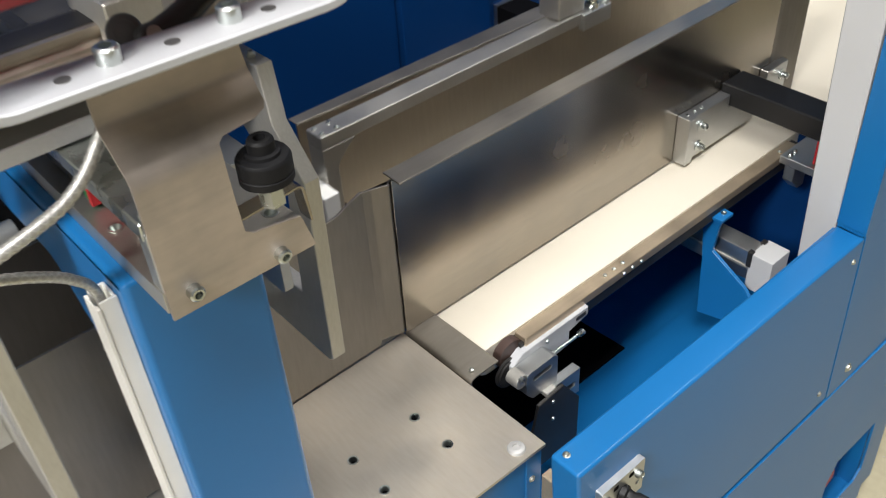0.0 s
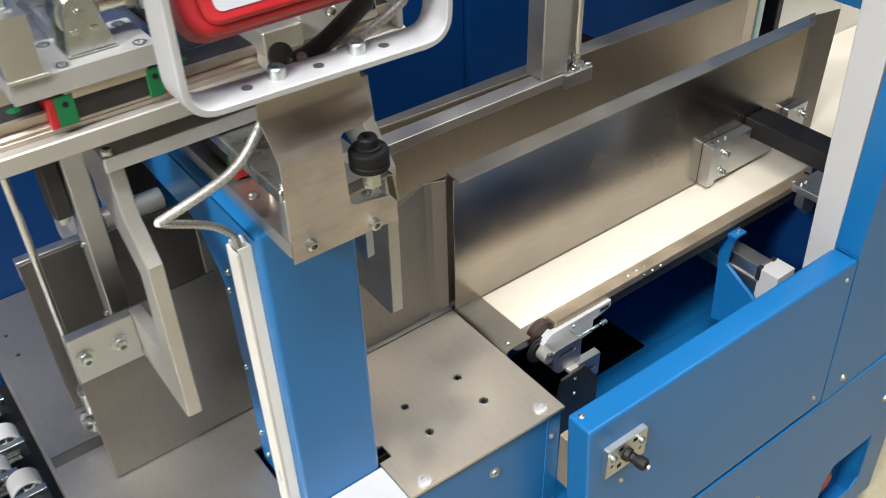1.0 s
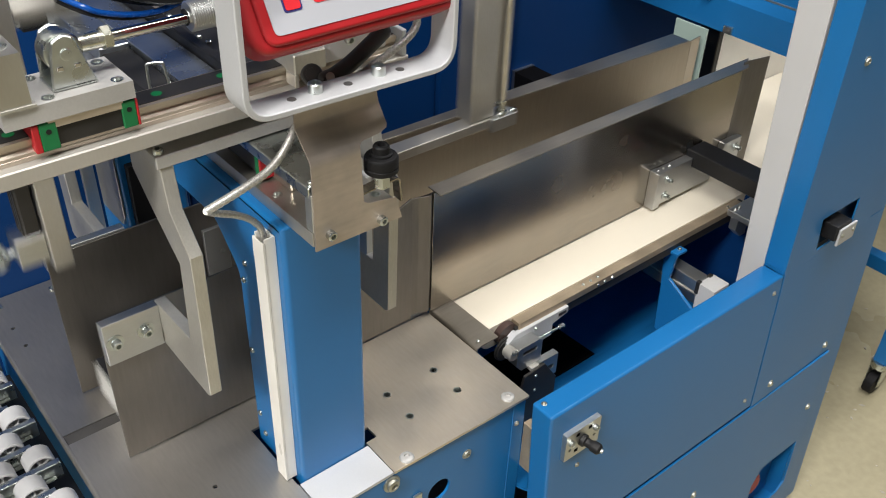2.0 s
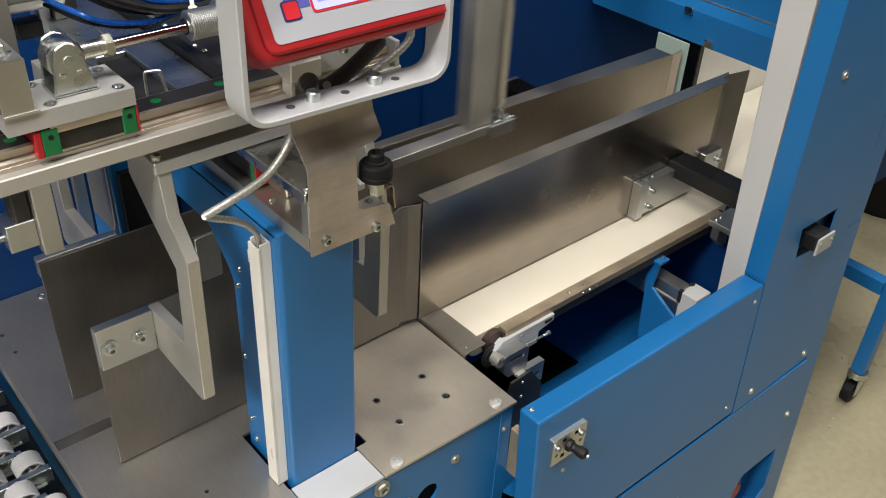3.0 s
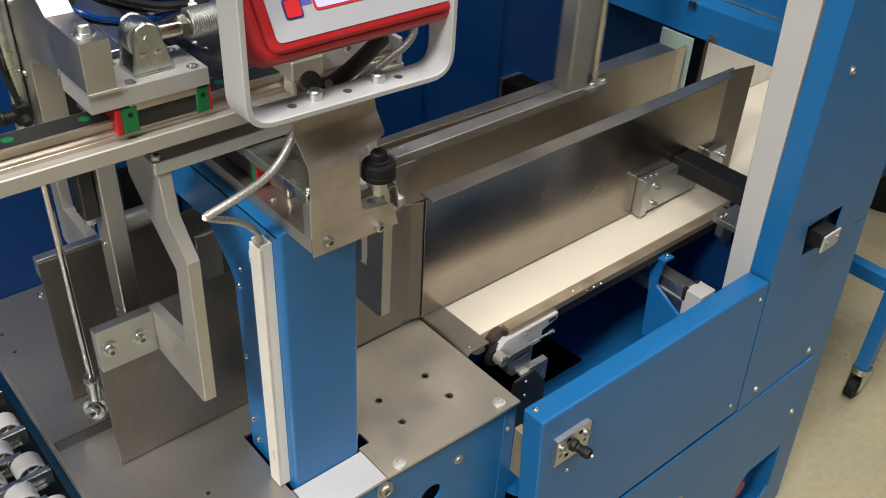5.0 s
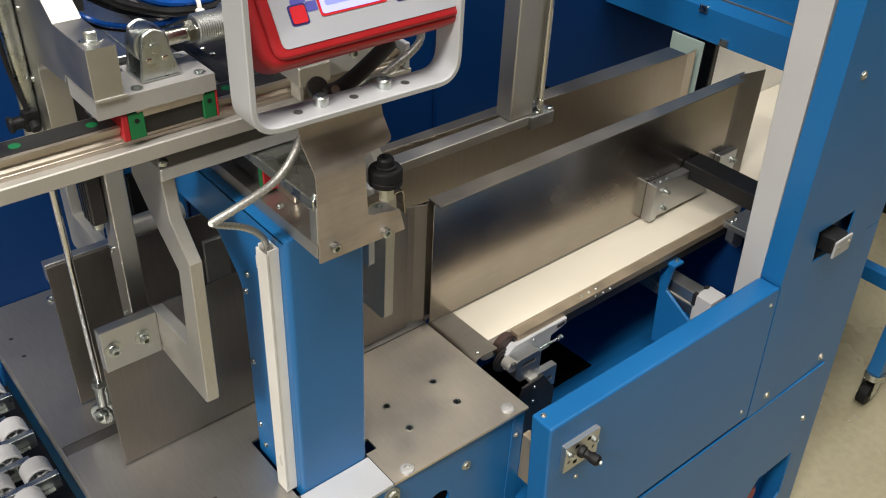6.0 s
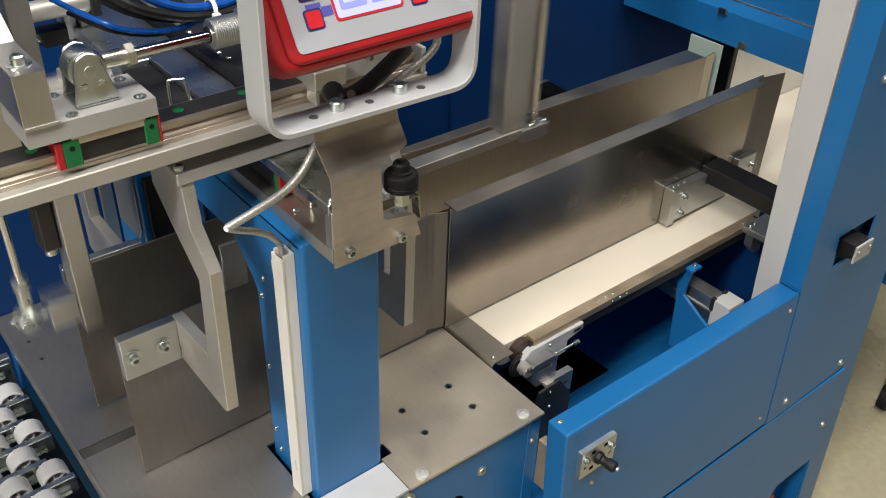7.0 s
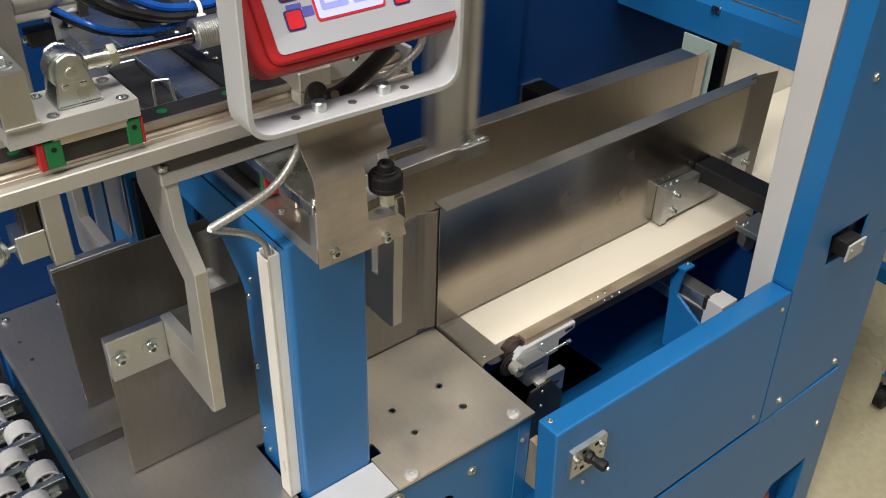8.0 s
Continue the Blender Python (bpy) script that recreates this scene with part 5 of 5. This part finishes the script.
    cyl(bm, (o - 0.022, 0.772, 1.311), (o - 0.009, 0.772, 1.311), 0.0065, 16, bevel=0.001)
    cyl(bm, (o - 0.024, 0.772, 1.311), (o - 0.020, 0.772, 1.311), 0.0085, 16, bevel=0.001)
    cyl(bm, (o - 0.002, 0.766, 1.310), (o - 0.002, 0.758, 1.306), 0.0055, 12, bevel=0.001)
    part("flow_valve", bm, BLACK, gc, "black plastic flow valve")
    bm = B()
    tube(bm, [(o - 0.003, 0.772, 1.320), (o - 0.0065, 0.779, 1.345), (o - 0.0095, 0.784, 1.38), (o - 0.0095, 0.788, 1.44), (o - 0.006, 0.790, 1.56)], 0.0025, 10)
    part("valve_hose", bm, BLACK, gc)
    return t


def gate():
    """Lift gate, built closed, at the carriage's outer stand."""
    o = -STROKE
    t = thing("lift_gate", (o + 0.04, 0.785, 0.87), "grey aluminium lift gate with two pale rollers", "gate")
    bm = B()
    box(bm, o + 0.055, o + 0.077, 0.762, 0.796, 0.857, 1.30, 0.0012)
    part("gate_bar", bm, ALU_PUSH, t)
    bm = B()
    cyl(bm, (o + 0.0065, 0.790, 0.905), (o + 0.0060, 0.788, 1.30), 0.0042, 16)
    part("piston_rod", bm, CHROME, t)
    bm = B()
    cyl(bm, (o + 0.0055, 0.790, 0.896), (o + 0.0062, 0.790, 0.926), 0.0078, 20, bevel=0.0012)
    cyl(bm, (o + 0.0062, 0.790, 0.926), (o + 0.0063, 0.790, 0.930), 0.0098, 20, bevel=0.0008)
    cyl(bm, (o + 0.0063, 0.790, 0.930), (o + 0.0064, 0.790, 0.936), 0.0090, 6)
    part("rod_socket", bm, ZINC, t)
    bm = B()
    lathe(bm, [(0.0085, -0.005), (0.0150, -0.0055), (0.0165, -0.003), (0.0165, 0.003), (0.0150, 0.0055), (0.0085, 0.005), (0.0085, -0.005)], (o + 0.0035, 0.790, 0.881), (-0.75, -0.6, 0.1), 28)
    eye = part("rod_eye", bm, ZINC, t)
    bm = B()
    lathe(bm, [(0.0090, -0.009), (0.0098, 0.0), (0.0090, 0.006), (0.0, 0.006)], (o + 0.0035, 0.790, 0.881), (-0.75, -0.6, 0.1), 20)
    part("bearing_ball", bm, DARK, eye)
    bm = B()
    cyl(bm, (o - 0.0010, 0.7864, 0.8816), (o - 0.0055, 0.7828, 0.8822), 0.0092, 6, bevel=0.0008)
    cyl(bm, (o + 0.0330, 0.7905, 0.880), (o - 0.0085, 0.7804, 0.8826), 0.0045, 14)
    part("bolt", bm, ZINC, eye)
    bm = B()
    box(bm, o + 0.0235, o + 0.0548, 0.770, 0.803, 0.868, 0.902, 0.001)
    part("lug", bm, ALU, t)
    for z in (1.142,):
        bm = B()
        cyl(bm, (o + 0.080, 0.784, z), (o + 0.145, 0.784, z), 0.0120, 24, bevel=0.0012)
        part("roller", bm, ALU_EDGE, t, "pale turned roller")
        bm = B()
        cyl(bm, (o + 0.070, 0.784, z), (o + 0.082, 0.784, z), 0.005, 12)
        part("roller_pin", bm, ZINC, t)
    for z in (1.125, 1.03):
        screw(t, CAP4, (o + 0.055, 0.779, z), LEFT)
    return t


# ---- clamp plates of the outfeed channel ----
ARM = [(0.690, 1.2925), (0.6150, 1.2925), (0.6085, 1.2465), (0.5765, 1.2090), (0.5810, 1.0200), (0.5870, 1.0155), (0.6925, 1.0175), (0.7045, 1.0175), (0.7045, 1.0755), (0.6960, 1.0760), (0.6130, 1.0800),
       (0.6060, 1.1860), (0.6550, 1.2270), (0.690, 1.2600)]


def clamp(name, label, mirror):
    f = (lambda y: 1.5615 - y) if mirror else (lambda y: y)
    t = thing(name, (0.1, f(0.7), 0.855), label, "clamp plate", "clamp plates of the channel")

    def b2(bm, x0, x1, y0, y1, z0, z1, b=0.0006):
        ya, yb = sorted((f(y0), f(y1)))
        return box(bm, x0, x1, ya, yb, z0, z1, b)

    bm = B()
    if mirror:
        b2(bm, -0.0065, 0.405, 0.7065, 0.7095, 0.8525, 1.0790, 0.0004)
    else:
        out = rounded([(-0.004, 0.8525), (0.4420, 0.8525), (0.4420, 1.0690), (0.405, 1.0540), (0.33, 1.0540), (0.30, 1.0740), (-0.004, 1.0740)],
                      [0, 0, 0.002, 0.04, 0.02, 0.02, 0.001], 6)
        prism(bm, out, "y", 0.7065, 0.7095, 0.0004)
    part("plate", bm, PLATE, t)
    if not mirror:
        bm = B()
        prism(bm, bent([(0.4423, 0.7080), (0.452, 0.7062), (0.4698, 0.6992), (0.4716, 0.7042), (0.494, 0.7052)], 0.0022, 0.0012), "z", 0.8590, 1.0668, 0.0003)
        part("end_tongue", bm, PLATE, t)
    if mirror:
        bm = B()
        b2(bm, -0.0065, 0.095, 0.6930, 0.7063, 1.055, 1.0815, 0.0008)
        part("top_bar", bm, ALU, t)
        bm = B()
        b2(bm, 0.193, 0.229, 0.7097, 0.7160, 0.905, 1.038, 0.0008)
        blk = part("spacer_block", bm, ALU, t)
        screw(blk, CUP4, (0.218, f(0.7163), 0.997), FRONT, "countersunk_insert")
    for x0, x1, bx0, bx1 in ((0.0635, 0.0775, -0.004, 0.0634), (0.3060, 0.3195, 0.2420, 0.3059)):
        bm = B()
        prism(bm, [(f(y), z) for y, z in ARM], "x", x0, x1, 0.0008)
        arm = part("cranked_arm", bm, ALU_EDGE, t, "thick cranked aluminium arm")
        if x0 > 0.3 and not mirror:
            screw(arm, CAP4, (0.3125, 0.632, 1.2925), UP)
        if not mirror:
            bm = B()
            b2(bm, bx0, bx1, 0.6935, 0.7064, 1.0175, 1.0755, 0.0008)
            blk = part("mounting_block", bm, ALU, t)
            for x in (bx0 + 0.012, bx0 + 0.048):
                screw(blk, WSH6, (x, f(0.6935), 1.0480), FRONT)
    return t


# ---- the pusher ----
def pusher():
    """Built at its waiting stand, lowered."""
    t = thing("pusher", (0.75, 0.785, 1.10), "aluminium pusher arm with a white plastic paddle", "pusher")
    bm = B()
    box(bm, 0.690, 0.738, 0.7780, 0.8120, 1.1005, 2.0, 0.0015)
    part("column", bm, ALU_PUSH, t)
    bm = B()
    box(bm, 0.7385, 0.7700, 0.7850, 0.8050, 1.118, 2.0, 0.0015)
    part("column_rib", bm, ALU_PUSH, t)
    bm = B()
    box(bm, 0.327, 0.740, 0.7745, 0.8010, 1.0850, 1.1000, 0.0008)
    part("bar", bm, ALU_PUSH, t)
    bm = B()
    out = rounded([(0.327, 1.0845), (0.327, 0.905), (0.345, 0.905), (0.345, 1.060), (0.370, 1.0845)], [0, 0.002, 0.002, 0.012, 0.001])
    prism(bm, out, "y", 0.7745, 0.8010, 0.0008)
    part("end_bracket", bm, ALU_PUSH, t)
    for x, y in ((0.333, 0.781), (0.333, 0.795), (0.352, 0.781), (0.352, 0.795)):
        screw(t, BTN3, (x, y, 1.1000), UP)
    bm = B()
    prism(bm, rounded([(0.753, 0.862), (0.797, 0.862), (0.797, 1.0440), (0.753, 1.0440)], 0.002), "x", 0.3065, 0.3265, 0.0012)
    pad = part("paddle", bm, PE, t, "white polyethylene paddle")
    for z in (0.905, 1.005):
        bm = B()
        cyl(bm, (0.3063, 0.776, z), (0.3068, 0.776, z), 0.0046, 16)
        part("screw_hole", bm, DARK, pad)
    bm = B()
    tube(bm, [(0.3452, 0.788, 0.995), (0.352, 0.788, 0.993), (0.355, 0.788, 0.985), (0.355, 0.788, 0.935), (0.352, 0.788, 0.927), (0.3452, 0.788, 0.925)], 0.0045, 10, 4)
    part("cushion", bm, BLACK_RUBBER, t, "black rubber cushion")
    bm = B()
    box(bm, 0.7270, 0.7790, 0.7685, 0.7775, 1.0780, 1.1000, 0.001)
    box(bm, 0.7405, 0.7790, 0.7777, 0.802, 1.0780, 1.1000, 0.001)
    blk = part("foot_block", bm, ALU, t)
    for x, y in ((0.746, 0.797), (0.746, 0.7745), (0.773, 0.797), (0.773, 0.7745)):
        screw(blk, CAP5, (x, y, 1.1000), UP)
    bm = B()
    cyl(bm, (0.7535, 0.7790, 1.1000), (0.7535, 0.7790, 2.0), 0.0050, 16)
    part("guide_rod", bm, CHROME, t, "chromed guide rod")
    bm = B()
    cyl(bm, (0.7535, 0.7790, 1.1000), (0.7535, 0.7790, 1.1065), 0.0098, 6)
    cyl(bm, (0.7535, 0.7790, 1.1065), (0.7535, 0.7790, 1.1230), 0.0068, 16, bevel=0.001)
    part("rod_nut", bm, ZINC_Y, t)
    return t


def book(x):
    t = thing("book_block", (x, 0.781, 0.8535), "thick trimmed paper block with a dark and white cover", "book", "books on the machine")
    bm = B()
    box(bm, x - 0.205, x, 0.7285, 0.8420, 0.8566, 0.9060, 0.0006)
    part("page_block", bm, PAPER, t, "white cut page edges")
    bm = B()
    box(bm, x - 0.2055, x + 0.0, 0.7278, 0.8425, 0.8550, 0.8565, 0.0003)
    part("lower_cover", bm, PE, t)
    bm = B()
    box(bm, x - 0.2055, x + 0.0, 0.7278, 0.8425, 0.9061, 0.9074, 0.0003)
    cover = part("cover", bm, PE, t, "white glossy cover")
    bm = B()
    box(bm, x - 0.2053, x - 0.0002, 0.7480, 0.8424, 0.9074, 0.9078, 0)
    part("picture", bm, COVER, cover, "dark glossy printed picture")
    bm = B()
    box(bm, x - 0.165, x - 0.118, 0.7540, 0.7900, 0.9078, 0.9080, 0)
    part("pale_print", bm, GREY_P, cover)
    bm = B()
    box(bm, x - 0.2053, x - 0.0002, 0.7340, 0.7350, 0.9074, 0.9077, 0)
    part("print_line", bm, FELT, cover)
    return t


# ---- wheel conveyor at the outfeed ----
def wheel_mesh():
    bm = B()
    R, w = 0.0185, 0.0135
    lathe(bm, [(0.0155, -w), (R - 0.0012, -w), (R, -w + 0.0012), (R, w - 0.0012), (R - 0.0012, w), (0.0155, w), (0.0150, w - 0.006), (0.0150, -w + 0.006), (0.0155, -w)], (0, 0, 0), (0, 1, 0), 24)
    for k in range(5):
        a = 2 * math.pi * k / 5
        m = Matrix.Rotation(a, 4, "Y")
        b2 = B()
        box(b2, 0.004, 0.0152, -w + 0.003, w - 0.003, -0.0011, 0.0011, 0)
        bmesh.ops.transform(b2, matrix=m, verts=b2.verts[:])
        me = bpy.data.meshes.new("spoke")
        b2.to_mesh(me)
        b2.free()
        bm.from_mesh(me)
        bpy.data.meshes.remove(me)
    cyl(bm, (0, -w - 0.001, 0), (0, w + 0.001, 0), 0.0052, 14)
    return finish("wheel", bm, WHEEL)


def wheel_conveyor():
    t = thing("wheel_conveyor", (-0.25, 0.8, 0.80), "outfeed conveyor of grey plastic wheels on steel rails", "conveyor")
    me = wheel_mesh()
    n = 0
    for j in range(12):
        y = 0.554 + 0.0438 * j
        bm = B()
        prism(bm, bent([(y - 0.0045, 0.812), (y - 0.0045, 0.8365), (y + 0.0045, 0.8365), (y + 0.0045, 0.812)], 0.0012, 0.001), "x", -1.10, -0.072 - (0.0 if j % 2 else 0.020), 0.0002)
        box(bm, -1.10, -0.082 - (0.0 if j % 2 else 0.020), y - 0.0125, y - 0.0060, 0.8180, 0.8195, 0)
        part("wheel_rail", bm, ZINC, t, "bright steel wheel rail")
    for j in range(11):
        y = 0.554 + 0.0438 * (j + 0.5)
        for i in range(21):
            x = -0.092 - 0.047 * i - (0.0 if j % 2 else 0.0235)
            ob = new("wheel", me)
            ob.parent = t
            ob.matrix_basis = pose(x + 0.25, y - 0.8, 0.8265 - 0.80, 0, 23 * n, 0)
            n += 1
    bm = B()
    box(bm, -1.11, -0.060, 0.52, 1.04, 0.772, 0.776, 0.0005)
    part("tray", bm, DARK, t)
    bm = B()
    box(bm, -1.11, -0.066, 1.045, 1.06, 0.776, 0.836, 0.001)
    part("side_profile", bm, ALU, t)
    bm = B()
    box(bm, -1.11, -0.066, 0.50, 0.515, 0.776, 0.836, 0.001)
    part("side_profile", bm, ALU, t)
    for x in (-1.07, -0.10):
        for y in (0.5075, 1.0525):
            bm = B()
            box(bm, x - 0.015, x + 0.015, y - 0.007, y + 0.007, 0.0, 0.7755, 0.001)
            part("leg", bm, BLUE, t)


# ---- things on the hall floor ----
def trolley():
    t = thing("blue_trolley", (2.15, 0.62, 0.0), "blue square-tube trolley frame on swivel casters", "trolley")
    xs, ys = (1.90, 2.75), (0.49, 1.05)
    for x in xs:
        for y in ys:
            bm = B()
            box(bm, x - 0.0185, x + 0.0185, y - 0.0185, y + 0.0185, 0.105, 0.80, 0.003, 2)
            part("leg", bm, BLUE, t)
            bm = B()
            cyl(bm, (x, y, 0.085), (x, y, 0.105), 0.026, 20)
            prism(bm, [(x - 0.022, 0.085), (x + 0.02, 0.085), (x + 0.004, 0.028), (x - 0.022, 0.028)], "y", y - 0.019, y - 0.0165, 0.0003)
            prism(bm, [(x - 0.022, 0.085), (x + 0.02, 0.085), (x + 0.004, 0.028), (x - 0.022, 0.028)], "y", y + 0.0165, y + 0.019, 0.0003)
            ca = part("caster_fork", bm, ZINC, t, "zinc-plated caster fork")
            bm = B()
            cyl(bm, (x - 0.010, y - 0.013, 0.033), (x - 0.010, y + 0.013, 0.033), 0.033, 28, bevel=0.003)
            part("wheel", bm, BLACK_RUBBER, ca, "black rubber wheel")
            bm = B()
            box(bm, x + 0.01, x + 0.045, y - 0.012, y + 0.012, 0.075, 0.083, 0.002)
            part("brake_pedal", bm, BLACK, ca)
    for y in ys:
        bm = B()
        box(bm, xs[0] + 0.019, xs[1] - 0.019, y - 0.0185, y + 0.0185, 0.36, 0.40, 0.003, 2)
        part("rail", bm, BLUE, t)
    for x in xs:
        bm = B()
        box(bm, x - 0.0185, x + 0.0185, ys[0] + 0.019, ys[1] - 0.019, 0.36, 0.40, 0.003, 2)
        part("rail", bm, BLUE, t)
    b = thing("black_bin", (3.01, 0.97, 0.0), "round black plastic waste bin on the floor", "bin")
    bm = B()
    lathe(bm, [(0, 0), (0.13, 0), (0.16, 0.42), (0.166, 0.42), (0.166, 0.43), (0.152, 0.43), (0.125, 0.01), (0, 0.01)], (3.01, 0.97, 0), UP, 36)
    part("bin_shell", bm, BLACK, b)
    rnd = random.Random(4)
    bm = B()
    for i in range(130):
        x, y = rnd.uniform(1.42, 2.6), rnd.uniform(-0.1, 0.95)
        s = rnd.uniform(0.002, 0.009)
        a = rnd.uniform(0, 3)
        c, d = math.cos(a) * s, math.sin(a) * s
        prism(bm, [(x - c, y - d), (x + d * 0.6, y - c * 0.6), (x + c, y + d), (x - d * 0.5, y + c * 0.5)], "z", 0.0003, rnd.uniform(0.001, 0.003), 0)
    solid("floor_crumbs", bm, CRUMB, "scattered paper crumbs on the floor", "litter", "stuff")


c_frame()
head_plates()
operator_panel()
cross_rail()
the_carriage = carriage()
the_gate = gate()
front_clamp = clamp("front_clamp_plate", "steel channel plate hung from two cranked aluminium arms", False)
rear_clamp = clamp("rear_clamp_plate", "rear steel channel plate with cranked aluminium arms", True)
the_pusher = pusher()
book_one, book_two = book(0.3045), book(2.0)
wheel_conveyor()
trolley()


# ---- motion ----
def shift(ob, rows):
    base = Vector(ob.location)
    walk(ob, [(t, pose(*(base + Vector(d)))) for t, *d in rows])


def motions():
    # the pusher waits, drives out, comes back, lifts over and sets down behind the next block
    out = [(0.0, -0.05), (0.1, -0.10), (0.2, -0.165), (0.3, -0.231), (0.4, -0.296), (0.5, -0.356), (0.6, -0.3835), (0.7, -0.380), (0.8, -0.333), (0.9, -0.256)]
    come = [(0.0, 0.118), (0.1, 0.093), (0.2, 0.067), (0.3, 0.043), (0.4, 0.020), (0.48, 0.003), (0.52, 0.0)]
    rows = [(t, dx, 0, 0) for t, dx in come] + [(1.84, 0, 0, 0)]
    rows += [(1.93 + t, dx, 0, 0) for t, dx in out[:9]]
    rows += [(2.8, -0.280, 0, 0), (2.9, -0.168, 0, 0), (3.0, -0.060, 0, 0), (3.1, -0.007, 0, 0), (3.17, 0, 0, 0)]
    rows += [(3.23, 0, 0, 0.004), (3.3, 0.005, 0, 0.034), (3.4, 0.03, 0, 0.113), (3.5, 0.093, 0, 0.20), (3.6, 0.173, 0, 0.252), (3.7, 0.271, 0, 0.26), (3.8, 0.36, 0, 0.26), (3.9, 0.435, 0, 0.26),
             (4.0, 0.475, 0, 0.252), (4.1, 0.478, 0, 0.170), (4.2, 0.478, 0, 0.104), (4.3, 0.475, 0, 0.036), (4.38, 0.468, 0, 0.0), (4.5, 0.425, 0, 0), (4.6, 0.372, 0, 0), (4.7, 0.307, 0, 0),
             (4.9, 0.210, 0, 0)]
    rows += [(5.07 + t, dx, 0, 0) for t, dx in come] + [(6.9, 0, 0, 0)]
    rows += [(7.0 + t, dx, 0, 0) for t, dx in out] + [(8.0, -0.160, 0, 0), (8.1, -0.064, 0, 0)]
    shift(the_pusher, rows)
    # the first block leaves; the second comes in behind and leaves in its turn
    push = [(0.0, -0.05), (0.1, -0.10), (0.2, -0.165), (0.3, -0.231), (0.4, -0.300), (0.5, -0.361), (0.6, -0.418), (0.7, -0.485), (0.85, -0.58), (1.0, -0.66)]

    def drop(dx):
        return -0.0095 * min(1.0, max(0.0, (-dx - 0.40) / 0.06))

    shift(book_one, [(t, dx, 0, 0) for t, dx in come] + [(1.84, 0, 0, 0)] + [(1.93 + t, dx, 0, drop(dx)) for t, dx in push] + [(8.0, -0.66, 0, -0.0095)])
    d = 0.3045 - 2.0
    shift(book_two, [(0.0, 0, 0, 0.0035), (1.75, 0, 0, 0.0035), (2.4, -0.6, 0, 0.0035), (2.7, d + 0.44, 0, 0), (4.4, d + 0.44, 0, 0), (4.5, d + 0.425, 0, 0), (4.6, d + 0.372, 0, 0), (4.7, d + 0.307, 0, 0), (4.9, d + 0.210, 0, 0)] +
          [(5.07 + t, d + dx, 0, 0) for t, dx in come] + [(6.9, d, 0, 0)] + [(7.0 + t, d + dx, 0, drop(dx)) for t, dx in push])
    # the carriage: in, out, in, out
    s = STROKE
    car = [(0.0, s, 0, 0), (1.40, s, 0, 0), (1.5, s * 0.52, 0, 0), (1.6, s * 0.06, 0, 0), (1.65, 0, 0, 0), (4.36, 0, 0, 0), (4.42, s * 0.25, 0, 0), (4.5, s * 0.80, 0, 0), (4.58, s, 0, 0), (6.5, s, 0, 0),
           (6.6, s * 0.45, 0, 0), (6.68, s * 0.04, 0, 0), (6.72, 0, 0, 0), (8.0, 0, 0, 0)]
    shift(the_carriage, car)
    up = [(0.0, 0.012), (0.1, 0.115), (0.2, 0.197), (0.3, 0.283), (0.36, 0.290)]
    rows = car[:5] + [(1.70, 0, 0, 0)] + [(1.73 + t, 0, 0, z) for t, z in up] + [(3.90, 0, 0, 0.290), (3.95, 0, 0, 0.284), (4.0, 0, 0, 0.250), (4.1, 0, 0, 0.147), (4.2, 0, 0, 0.056), (4.29, 0, 0, 0.0)]
    rows += car[5:13] + [(6.77, 0, 0, 0.0)] + [(6.8 + t, 0, 0, z) for t, z in up] + [(8.0, 0, 0, 0.290)]
    shift(the_gate, rows)
    # the front plate opens and closes a little
    g = 0.0095
    shift(front_clamp, [(0.0, 0, 0, 0), (0.50, 0, 0, 0), (0.59, 0, g, 0), (1.40, 0, g, 0), (1.50, 0, 0.0008, 0), (1.56, 0, 0, 0), (5.57, 0, 0, 0), (5.66, 0, g, 0), (6.50, 0, g, 0), (6.60, 0, 0.0008, 0), (6.66, 0, 0, 0), (8.0, 0, 0, 0)])


motions()
